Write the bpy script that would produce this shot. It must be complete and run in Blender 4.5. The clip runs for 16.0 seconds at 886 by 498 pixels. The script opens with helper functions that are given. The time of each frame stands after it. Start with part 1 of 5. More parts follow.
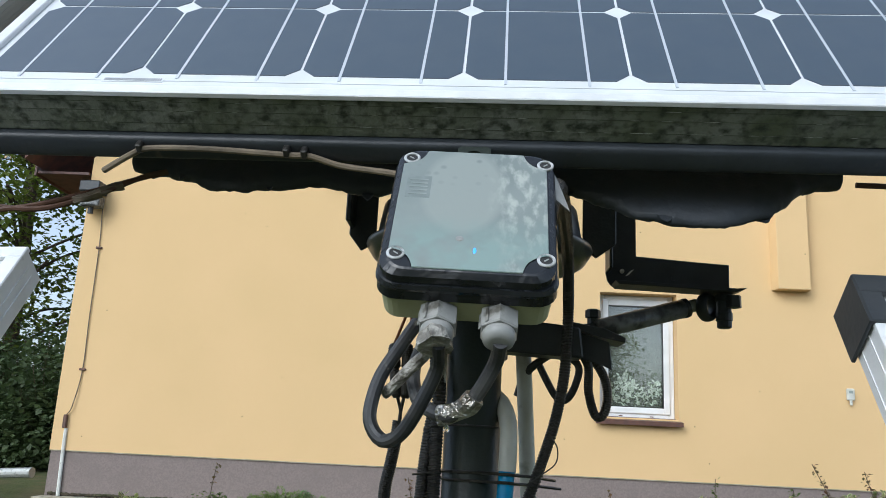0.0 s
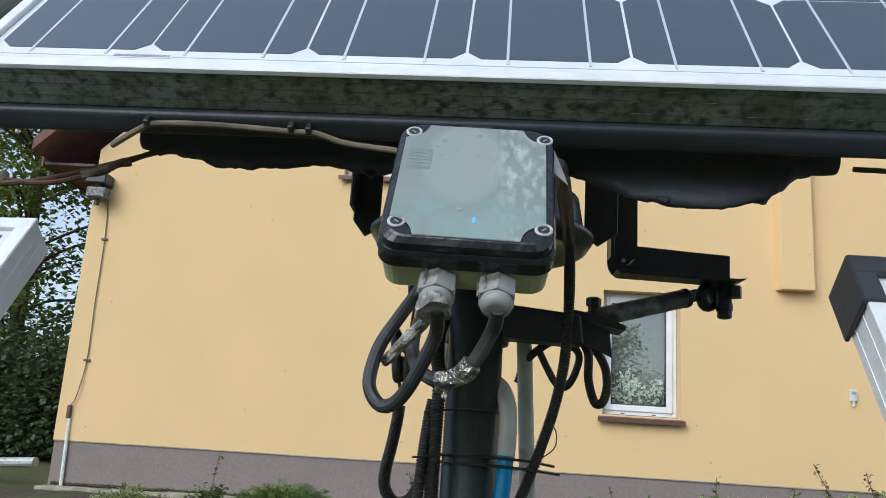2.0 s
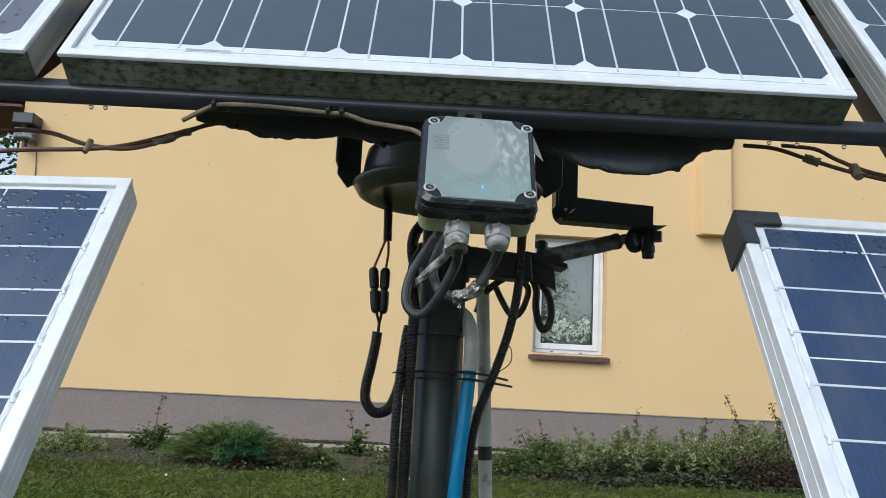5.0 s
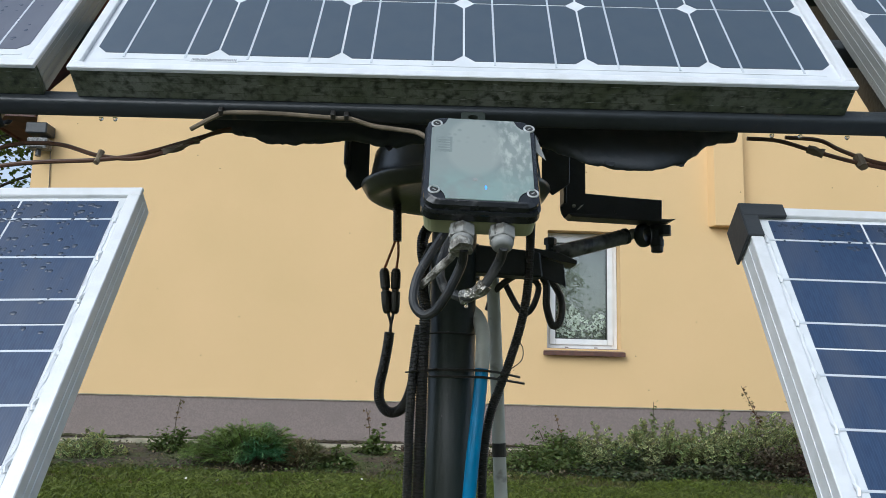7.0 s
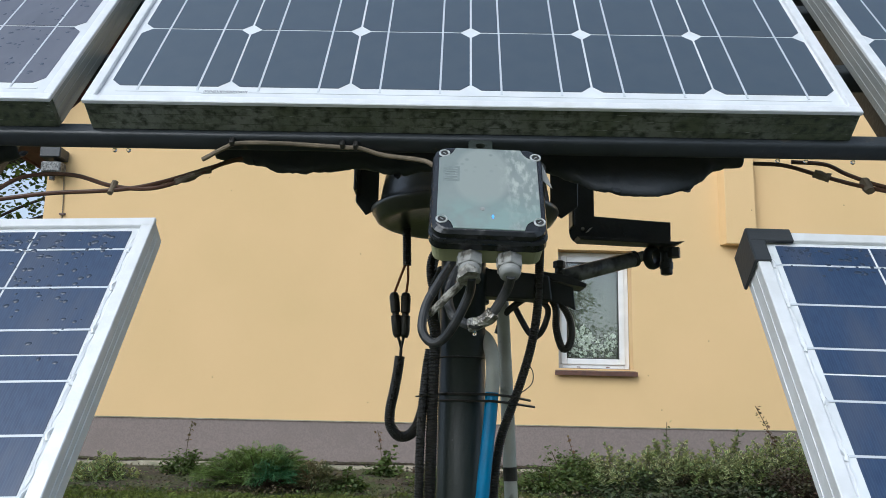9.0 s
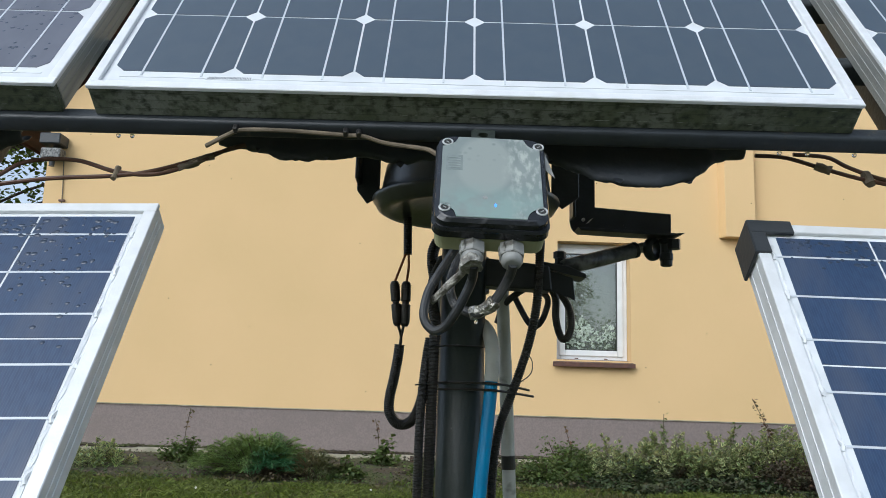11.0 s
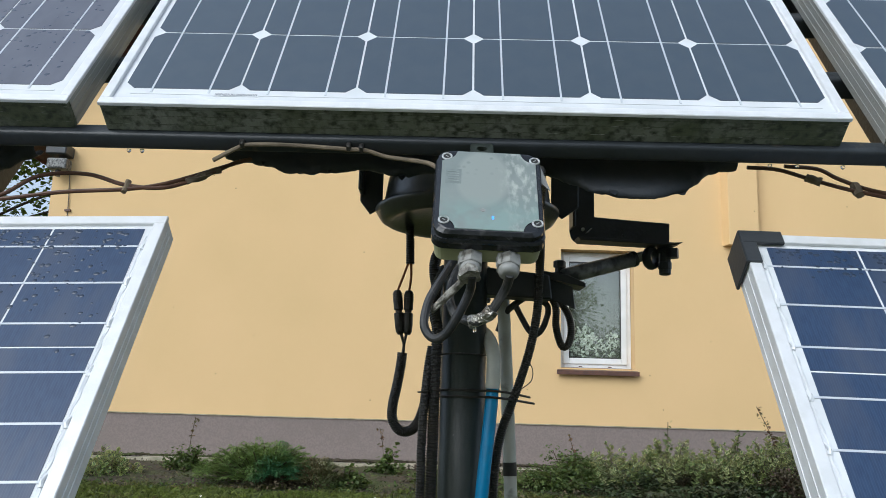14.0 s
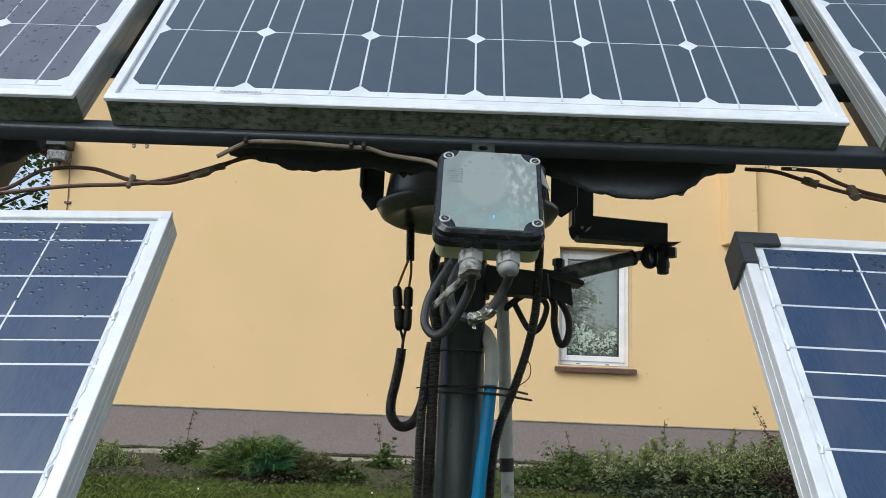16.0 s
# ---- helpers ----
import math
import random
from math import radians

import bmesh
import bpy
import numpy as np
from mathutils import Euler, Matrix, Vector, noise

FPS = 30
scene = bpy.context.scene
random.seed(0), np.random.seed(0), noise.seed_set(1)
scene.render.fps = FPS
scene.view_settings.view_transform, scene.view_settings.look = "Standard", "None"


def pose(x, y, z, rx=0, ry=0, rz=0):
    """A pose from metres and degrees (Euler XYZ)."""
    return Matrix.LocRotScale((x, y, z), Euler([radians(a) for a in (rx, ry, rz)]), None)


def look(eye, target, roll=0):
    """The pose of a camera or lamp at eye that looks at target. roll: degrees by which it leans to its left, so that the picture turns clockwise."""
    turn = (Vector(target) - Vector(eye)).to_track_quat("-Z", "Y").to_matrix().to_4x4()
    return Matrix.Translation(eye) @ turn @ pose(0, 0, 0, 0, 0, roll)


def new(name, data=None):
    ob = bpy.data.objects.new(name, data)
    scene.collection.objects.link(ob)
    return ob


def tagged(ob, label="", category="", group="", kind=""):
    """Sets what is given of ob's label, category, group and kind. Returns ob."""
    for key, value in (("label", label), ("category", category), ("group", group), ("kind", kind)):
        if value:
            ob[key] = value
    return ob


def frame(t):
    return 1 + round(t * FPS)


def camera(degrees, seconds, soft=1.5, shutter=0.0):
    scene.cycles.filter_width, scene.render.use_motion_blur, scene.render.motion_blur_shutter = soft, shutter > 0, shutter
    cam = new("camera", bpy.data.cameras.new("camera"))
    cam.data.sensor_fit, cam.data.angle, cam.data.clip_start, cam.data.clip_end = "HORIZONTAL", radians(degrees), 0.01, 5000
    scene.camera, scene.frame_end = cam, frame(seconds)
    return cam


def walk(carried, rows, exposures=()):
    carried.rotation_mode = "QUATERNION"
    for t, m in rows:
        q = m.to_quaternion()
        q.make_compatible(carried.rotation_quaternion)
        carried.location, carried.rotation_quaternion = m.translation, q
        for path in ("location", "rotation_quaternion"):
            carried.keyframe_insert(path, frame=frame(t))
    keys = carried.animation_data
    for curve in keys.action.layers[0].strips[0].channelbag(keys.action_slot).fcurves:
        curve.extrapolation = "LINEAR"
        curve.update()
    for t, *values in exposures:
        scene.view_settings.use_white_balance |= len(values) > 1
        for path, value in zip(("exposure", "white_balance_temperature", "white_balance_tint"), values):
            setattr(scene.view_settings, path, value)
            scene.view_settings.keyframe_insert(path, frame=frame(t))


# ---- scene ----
cam = camera(57.8, 16.0, 0.8)
METRES, EYE, TILT, LEAN, TURN = 0.55, 0.7, 15.0, 0.0, 0.0
EXPOSURE = 0.36
PATH = [
    (0, (0.057, 0.024, 0.697), (-0.033, 1.97, 1.153), 2.8),
    (0.5, (0.056, 0.018, 0.694), (-0.05, 1.96, 1.161), 3.0),
    (1, (0.058, 0.018, 0.689), (-0.045, 1.963, 1.142), 2.6),
    (1.5, (0.061, 0.024, 0.689), (-0.054, 1.967, 1.147), 2.6),
    (2, (0.061, 0.018, 0.679), (-0.04, 1.965, 1.128), 3.6),
    (2.5, (-0.027, -0.008, 0.673), (0.126, 1.944, 1.081), 0.8),
    (3, (-0.108, -0.063, 0.664), (0.119, 1.904, 0.948), 2.4),
    (3.5, (-0.076, -0.117, 0.647), (0.072, 1.854, 0.953), 3.9),
    (4, (-0.038, -0.173, 0.641), (0.056, 1.796, 0.974), 4.1),
    (6.5, (0.008, -0.199, 0.637), (0.085, 1.776, 0.94), 1.2),
    (7, (0.004, -0.202, 0.639), (0.05, 1.772, 0.955), 1.5),
    (7.5, (0.004, -0.202, 0.642), (0.048, 1.771, 0.965), 1.4),
    (8, (0.006, -0.201, 0.643), (0.035, 1.77, 0.983), 1.4),
    (8.5, (0.006, -0.209, 0.646), (0.023, 1.757, 1.012), 1.2),
    (11, (0.003, -0.214, 0.643), (0.024, 1.757, 0.983), 1.8),
    (11.5, (0.002, -0.219, 0.643), (0.016, 1.751, 0.988), 1.8),
    (12, (0.003, -0.22, 0.643), (0.014, 1.75, 0.988), 1.6),
    (12.5, (0.004, -0.22, 0.641), (0.019, 1.749, 0.994), 1.6),
    (13, (0.006, -0.223, 0.642), (0.014, 1.745, 0.998), 1.3),
    (13.5, (0.006, -0.226, 0.644), (0.007, 1.74, 1.012), 1.0),
    (14, (0.007, -0.24, 0.641), (0.017, 1.727, 1.001), 1.7),
    (14.5, (0.007, -0.255, 0.64), (-0.005, 1.708, 1.022), 2.4),
    (15, (0.003, -0.259, 0.64), (-0.011, 1.705, 1.021), 2.6),
    (15.5, (0.006, -0.255, 0.642), (0.004, 1.708, 1.026), 2.5),
    (16, (0.005, -0.251, 0.641), (0.018, 1.718, 0.991), 2.3),
]
walk(cam, [(t, look(eye, target, roll)) for t, eye, target, roll in PATH], [(t, EXPOSURE + e, kelvin, 6) for t, e, kelvin in ((0.0, 0.15, 5730), (1.0, 0.06, 5730), (2.0, 0.06, 5700), (2.5, 0.13, 5580), (3.0, -0.1, 5700), (4.0, 0.03, 5700), (6.5, -0.02, 5740), (11.0, 0.0, 5800), (16.0, 0.0, 5850))])

# ---- world and light ----
SUN_EL, SUN_AZ = 38.0, 214.0
world = bpy.data.worlds.new("sky")
scene.world = world
world.use_nodes = True
wn, wl = world.node_tree.nodes, world.node_tree.links
sky = wn.new("ShaderNodeTexSky")
sky.sky_type, sky.sun_disc = "NISHITA", False
sky.sun_elevation, sky.sun_rotation = radians(SUN_EL), radians(SUN_AZ)
sky.air_density, sky.dust_density, sky.ozone_density = 1.0, 2.5, 1.0
pale = wn.new("ShaderNodeHueSaturation")
pale.inputs["Saturation"].default_value = 0.5
wl.new(sky.outputs[0], pale.inputs["Color"])
wl.new(pale.outputs[0], wn["Background"].inputs["Color"])
wn["Background"].inputs["Strength"].default_value = 0.15
lamp = bpy.data.lights.new("sun", "SUN")
lamp.energy, lamp.angle, lamp.color = 0.78, radians(45), (1.0, 0.99, 0.96)
sun = new("sun", lamp)
az, el = radians(SUN_AZ), radians(SUN_EL)
toward = Vector((math.sin(az) * math.cos(el), math.cos(az) * math.cos(el), math.sin(el)))
sun.matrix_world = look(toward * 40, (0, 0, 0))


# ---- materials ----
def material(name, colour, rough=0.5, metal=0.0, second=None, scale=20.0, low=0.4, high=0.6, bump=0.0, bump_scale=200.0,
             coat=0.0, third=None, third_scale=3.0, third_low=0.55, third_high=0.7, rough2=None, stretch=(1, 1, 1), random_island=0.0, spec=0.5, detail=4.0, coat_rough=0.04):
    """A surface with one colour, a second one in patches, a third one in larger patches, and fine relief."""
    m = bpy.data.materials.new(name)
    m.use_nodes = True
    n, l = m.node_tree.nodes, m.node_tree.links
    b = n["Principled BSDF"]
    b.inputs["Roughness"].default_value, b.inputs["Metallic"].default_value = rough, metal
    b.inputs["Coat Weight"].default_value = coat
    b.inputs["Coat Roughness"].default_value = coat_rough
    b.inputs["Specular IOR Level"].default_value = spec
    where = n.new("ShaderNodeTexCoord")
    wide = n.new("ShaderNodeMapping")
    wide.inputs["Scale"].default_value = stretch
    l.new(where.outputs["Object"], wide.inputs["Vector"])
    out = n.new("ShaderNodeRGB")
    out.outputs[0].default_value = (*colour, 1)
    out = out.outputs[0]

    def patches(scale, low, high, detail):
        tex = n.new("ShaderNodeTexNoise")
        tex.inputs["Scale"].default_value, tex.inputs["Detail"].default_value = scale, detail
        l.new(wide.outputs[0], tex.inputs["Vector"])
        ramp = n.new("ShaderNodeMapRange")
        ramp.inputs["From Min"].default_value, ramp.inputs["From Max"].default_value = low, high
        l.new(tex.outputs["Fac"], ramp.inputs["Value"])
        return ramp.outputs[0]

    for extra, sc, lo, hi in ((second, scale, low, high), (third, third_scale, third_low, third_high)):
        if extra:
            mix = n.new("ShaderNodeMix")
            mix.data_type = "RGBA"
            f = patches(sc, lo, hi, detail)
            l.new(f, mix.inputs["Factor"])
            l.new(out, mix.inputs[6])
            mix.inputs[7].default_value = (*extra, 1)
            out = mix.outputs[2]
            if rough2 is not None and extra is second:
                rr = n.new("ShaderNodeMapRange")
                rr.inputs["To Min"].default_value, rr.inputs["To Max"].default_value = rough, rough2
                l.new(f, rr.inputs["Value"])
                l.new(rr.outputs[0], b.inputs["Roughness"])
    if random_island:
        geo = n.new("ShaderNodeNewGeometry")
        vary = n.new("ShaderNodeHueSaturation")
        span = n.new("ShaderNodeMapRange")
        span.inputs["To Min"].default_value, span.inputs["To Max"].default_value = 1 - random_island, 1 + random_island
        l.new(geo.outputs["Random Per Island"], span.inputs["Value"])
        l.new(span.outputs[0], vary.inputs["Value"])
        l.new(out, vary.inputs["Color"])
        out = vary.outputs[0]
    l.new(out, b.inputs["Base Color"])
    if bump:
        tex = n.new("ShaderNodeTexNoise")
        tex.inputs["Scale"].default_value, tex.inputs["Detail"].default_value = bump_scale, 3
        l.new(where.outputs["Object"], tex.inputs["Vector"])
        bm = n.new("ShaderNodeBump")
        bm.inputs["Strength"].default_value, bm.inputs["Distance"].default_value = bump, 1.0 / bump_scale
        l.new(tex.outputs["Fac"], bm.inputs["Height"])
        l.new(bm.outputs[0], b.inputs["Normal"])
    return m


STUCCO = material("yellow_stucco", (0.735, 0.51, 0.26), 0.9, second=(0.69, 0.485, 0.24), scale=0.9, low=0.3, high=0.7, third=(0.64, 0.455, 0.215), third_scale=160, third_low=0.52, third_high=0.8, bump=0.35, bump_scale=180)
PLINTH = material("plinth_render", (0.24, 0.196, 0.178), 0.9, second=(0.205, 0.168, 0.152), scale=60, third=(0.2, 0.165, 0.148), third_scale=2.2, bump=0.5, bump_scale=120)
CONCRETE = material("concrete", (0.4, 0.355, 0.27), 0.9, second=(0.25, 0.24, 0.16), scale=9, bump=0.6, bump_scale=60)
SOIL = material("soil", (0.04, 0.031, 0.02), 0.95, second=(0.075, 0.058, 0.036), scale=30, third=(0.06, 0.08, 0.02), third_scale=3, third_low=0.45, bump=0.9, bump_scale=40)
TURF = material("turf", (0.066, 0.08, 0.018), 0.9, second=(0.045, 0.06, 0.012), scale=14, third=(0.1, 0.08, 0.035), third_scale=2.2, third_low=0.48, bump=0.8, bump_scale=50)
PVC_WHITE = material("white_window_plastic", (0.78, 0.79, 0.8), 0.35, second=(0.7, 0.71, 0.71), scale=4)
SILL = material("brown_sill", (0.13, 0.06, 0.04), 0.45, second=(0.09, 0.045, 0.035), scale=15)
BROWN = material("brown_soffit", (0.12, 0.055, 0.045), 0.6, second=(0.08, 0.04, 0.035), scale=8)
TILES = material("roof_tiles", (0.16, 0.06, 0.04), 0.7, second=(0.1, 0.045, 0.035), scale=8)
ALU = material("anodised_aluminium", (0.8, 0.81, 0.82), 0.42, 0.2, second=(0.74, 0.75, 0.75), scale=45, third=(0.62, 0.62, 0.58), third_scale=14, third_low=0.6, third_high=0.9, bump=0.08, bump_scale=300)
ALGAE = material("algae_stained_aluminium", (0.2, 0.21, 0.175), 0.7, second=(0.085, 0.1, 0.056), scale=22, low=0.34, high=0.62, stretch=(0.8, 1, 1), third=(0.026, 0.033, 0.02), third_scale=120, third_low=0.46, third_high=0.66, bump=0.4, bump_scale=260, detail=8.0)
RUBBED = material("rubbed_ridge", (0.05, 0.057, 0.036), 0.65, second=(0.3, 0.31, 0.26), scale=70, low=0.56, high=0.66)
WEATHERED = material("weathered_aluminium", (0.42, 0.43, 0.41), 0.5, 0.5, second=(0.16, 0.17, 0.15), scale=26, low=0.5, high=0.8, stretch=(1, 0.15, 1), bump=0.15, bump_scale=300)
BACKSHEET = material("white_backsheet", (0.76, 0.78, 0.8), 0.5, second=(0.68, 0.7, 0.71), scale=18, coat=1.0)
MONO = material("mono_cell", (0.04, 0.061, 0.084), 0.35, second=(0.046, 0.066, 0.087), scale=30, coat=1.0)
# Wet cells, lightened in base colour for the bright sky they mirror
MONO_SKYLIT = material("wet_skylit_mono_cell", (0.083, 0.089, 0.116), 0.4, second=(0.1, 0.105, 0.132), scale=26, third=(0.06, 0.066, 0.088), third_scale=14, third_low=0.55, third_high=0.7, coat=1.0, stretch=(1, 0.4, 1), coat_rough=0.1)
POLY = material("poly_cell", (0.015, 0.037, 0.092), 0.35, second=(0.022, 0.05, 0.112), scale=110, third=(0.05, 0.066, 0.108), third_scale=9, third_low=0.46, third_high=0.7, coat=0.5, stretch=(3, 0.7, 1), coat_rough=0.28)
WET = material("wet_spot", (0.022, 0.036, 0.066), 0.35, second=(0.03, 0.045, 0.075), scale=60, coat=0.1)
RIBBON = material("solder_ribbon", (0.62, 0.65, 0.68), 0.4, 0.2, coat=1.0)
STEEL_BLACK = material("black_painted_steel", (0.034, 0.04, 0.046), 0.42, spec=0.45, second=(0.028, 0.033, 0.038), scale=30, third=(0.07, 0.064, 0.055), third_scale=40, third_low=0.66, third_high=0.72, bump=0.1, bump_scale=150)
MAST = material("dark_mast_paint", (0.03, 0.039, 0.034), 0.4, spec=0.45, second=(0.039, 0.047, 0.042), scale=14, third=(0.14, 0.14, 0.135), third_scale=38, third_low=0.71, third_high=0.74, bump=0.1, bump_scale=120)
BELL = material("satin_black_paint", (0.062, 0.067, 0.07), 0.3, spec=0.8, second=(0.05, 0.054, 0.057), scale=20, third=(0.05, 0.052, 0.054), third_scale=9, bump=0.06, bump_scale=120)
CAP = material("black_corner_plastic", (0.03, 0.035, 0.04), 0.42, second=(0.04, 0.044, 0.048), scale=30, bump=0.06, bump_scale=200)
BLACK_PLASTIC = material("black_plastic", (0.024, 0.023, 0.022), 0.34, spec=0.6, second=(0.042, 0.038, 0.034), scale=35, bump=0.08, bump_scale=200)
FILM = material("black_film", (0.034, 0.04, 0.048), 0.55, spec=0.4, second=(0.042, 0.047, 0.054), scale=22, bump=0.15, bump_scale=70)
RUBBER = material("cable_rubber", (0.03, 0.032, 0.034), 0.5, second=(0.06, 0.06, 0.058), scale=60, third=(0.16, 0.15, 0.13), third_scale=70, third_low=0.64, third_high=0.72)
SHEATH = material("dark_cable_sheath", (0.02, 0.022, 0.024), 0.33, spec=0.4, second=(0.036, 0.036, 0.035), scale=55, third=(0.26, 0.25, 0.21), third_scale=60, third_low=0.64, third_high=0.74)
BROWN_CABLE = material("sun_bleached_cable", (0.075, 0.034, 0.022), 0.42, second=(0.11, 0.055, 0.034), scale=40)
TAN_CABLE = material("tan_cable", (0.22, 0.175, 0.12), 0.65, second=(0.12, 0.095, 0.065), scale=30)
COPPER_WIRE = material("orange_wire", (0.34, 0.11, 0.035), 0.5)
CREAM = material("cream_box_plastic", (0.42, 0.43, 0.26), 0.45, second=(0.33, 0.34, 0.2), scale=25, third=(0.16, 0.14, 0.07), third_scale=30, third_low=0.62, third_high=0.75)
TAPE = material("black_tape", (0.012, 0.014, 0.016), 0.2, second=(0.016, 0.018, 0.021), scale=40, bump=0.12, bump_scale=60)
GLAND = material("grey_nylon_gland", (0.23, 0.235, 0.225), 0.45, second=(0.3, 0.3, 0.28), scale=60, third=(0.1, 0.095, 0.08), third_scale=80, third_low=0.55, third_high=0.68)
GREASE = material("grey_sealant", (0.36, 0.35, 0.31), 0.45, second=(0.16, 0.15, 0.13), scale=140, bump=0.8, bump_scale=160)
FOIL = material("crumpled_foil", (0.55, 0.53, 0.48), 0.3, 0.8, second=(0.25, 0.23, 0.2), scale=120, bump=1.0, bump_scale=140)
ZINC = material("zinc_screw", (0.6, 0.61, 0.6), 0.35, 0.3, second=(0.4, 0.4, 0.37), scale=150)
DARK_HOLE = material("screw_recess", (0.02, 0.02, 0.018), 0.5)
PIPE_GREY = material("pale_grey_pipe", (0.7, 0.71, 0.66), 0.45, second=(0.6, 0.61, 0.56), scale=18, third=(0.27, 0.27, 0.22), third_scale=35, third_low=0.6, third_high=0.75)
PIPE_BLUE = material("blue_water_pipe", (0.004, 0.3, 0.62), 0.4, second=(0.006, 0.26, 0.55), scale=16, third=(0.03, 0.22, 0.42), third_scale=45, third_low=0.64, third_high=0.76)
ROOM_SHADE = material("room_shade", (0.06, 0.07, 0.05), 0.9)
BLIND = material("grey_green_blind", (0.3, 0.34, 0.31), 0.6, second=(0.25, 0.29, 0.265), scale=2.5, low=0.3, high=0.7)
FADED = material("faded_label", (0.165, 0.195, 0.185), 0.4, second=(0.2, 0.23, 0.22), scale=120, coat=0.5)
BARK = material("bark", (0.07, 0.05, 0.035), 0.9, second=(0.035, 0.03, 0.022), scale=20, bump=0.8, bump_scale=40)
LEAF = material("tree_leaf", (0.1, 0.15, 0.022), 0.5, second=(0.15, 0.18, 0.035), scale=3, random_island=0.45)
HEDGE = material("hedge_leaf", (0.058, 0.092, 0.034), 0.6, second=(0.08, 0.115, 0.045), scale=5, random_island=0.35)
# Leaves coloured near black for the shade in gaps between the shrubs
GAP_SHADE_LEAF = material("gap_shade_leaf", (0.022, 0.042, 0.01), 0.6, second=(0.036, 0.044, 0.015), scale=5, random_island=0.4)
JUNIPER = material("juniper_needles", (0.13, 0.2, 0.045), 0.6, second=(0.19, 0.26, 0.075), scale=9, third=(0.06, 0.18, 0.075), third_scale=2.0, third_low=0.5, third_high=0.64, random_island=0.45)
VARIEGATED = material("variegated_leaf", (0.05, 0.1, 0.02), 0.45, second=(0.08, 0.13, 0.03), scale=12, random_island=0.45)
CREAM_LEAF = material("cream_leaf_margin", (0.56, 0.56, 0.28), 0.5, second=(0.34, 0.4, 0.14), scale=3, random_island=0.35)
BROWN_NEEDLE = material("browned_needles", (0.12, 0.095, 0.04), 0.7, second=(0.09, 0.12, 0.035), scale=6, random_island=0.4)
BARBERRY = material("dark_red_leaf", (0.05, 0.022, 0.016), 0.55, second=(0.04, 0.04, 0.015), scale=7, random_island=0.5)
RED_SHOOT = material("reddish_young_leaf", (0.16, 0.075, 0.04), 0.55, second=(0.1, 0.1, 0.035), scale=8, random_island=0.4)
PETAL = material("white_petal", (0.75, 0.74, 0.68), 0.6)
OLIVE = material("olive_leaf", (0.07, 0.115, 0.025), 0.55, second=(0.12, 0.16, 0.045), scale=20, random_island=0.4)
BLADE = material("thin_grass_blade", (0.09, 0.115, 0.02), 0.55, second=(0.12, 0.145, 0.035), scale=2, third=(0.17, 0.13, 0.06), third_scale=3, third_low=0.5, third_high=0.7, random_island=0.4)
BLADE_GREEN = material("green_grass_blade", (0.105, 0.143, 0.018), 0.55, second=(0.14, 0.175, 0.035), scale=2.5, random_island=0.4)
STEM = material("woody_stem", (0.07, 0.05, 0.03), 0.8)
LABEL_WHITE = material("paper_label", (0.7, 0.72, 0.73), 0.5)
LABEL_INK = material("label_ink", (0.3, 0.31, 0.33), 0.6)
BOX_WHITE = material("white_cabinet_plastic", (0.62, 0.62, 0.56), 0.5, second=(0.52, 0.52, 0.46), scale=10)
BLUE_SIGN = material("faded_blue_sticker", (0.25, 0.36, 0.46), 0.5)


def glass_material(name, tint, rough, ior=1.5):
    m = bpy.data.materials.new(name)
    m.use_nodes = True
    b = m.node_tree.nodes["Principled BSDF"]
    b.inputs["Base Color"].default_value = (*tint, 1)
    b.inputs["Roughness"].default_value = rough
    b.inputs["Transmission Weight"].default_value = 1.0
    b.inputs["IOR"].default_value = ior
    return m


GLASS = glass_material("window_glass", (0.9, 0.94, 0.92), 0.0, 1.8)
WATER = glass_material("water_drop", (1, 1, 1), 0.0)


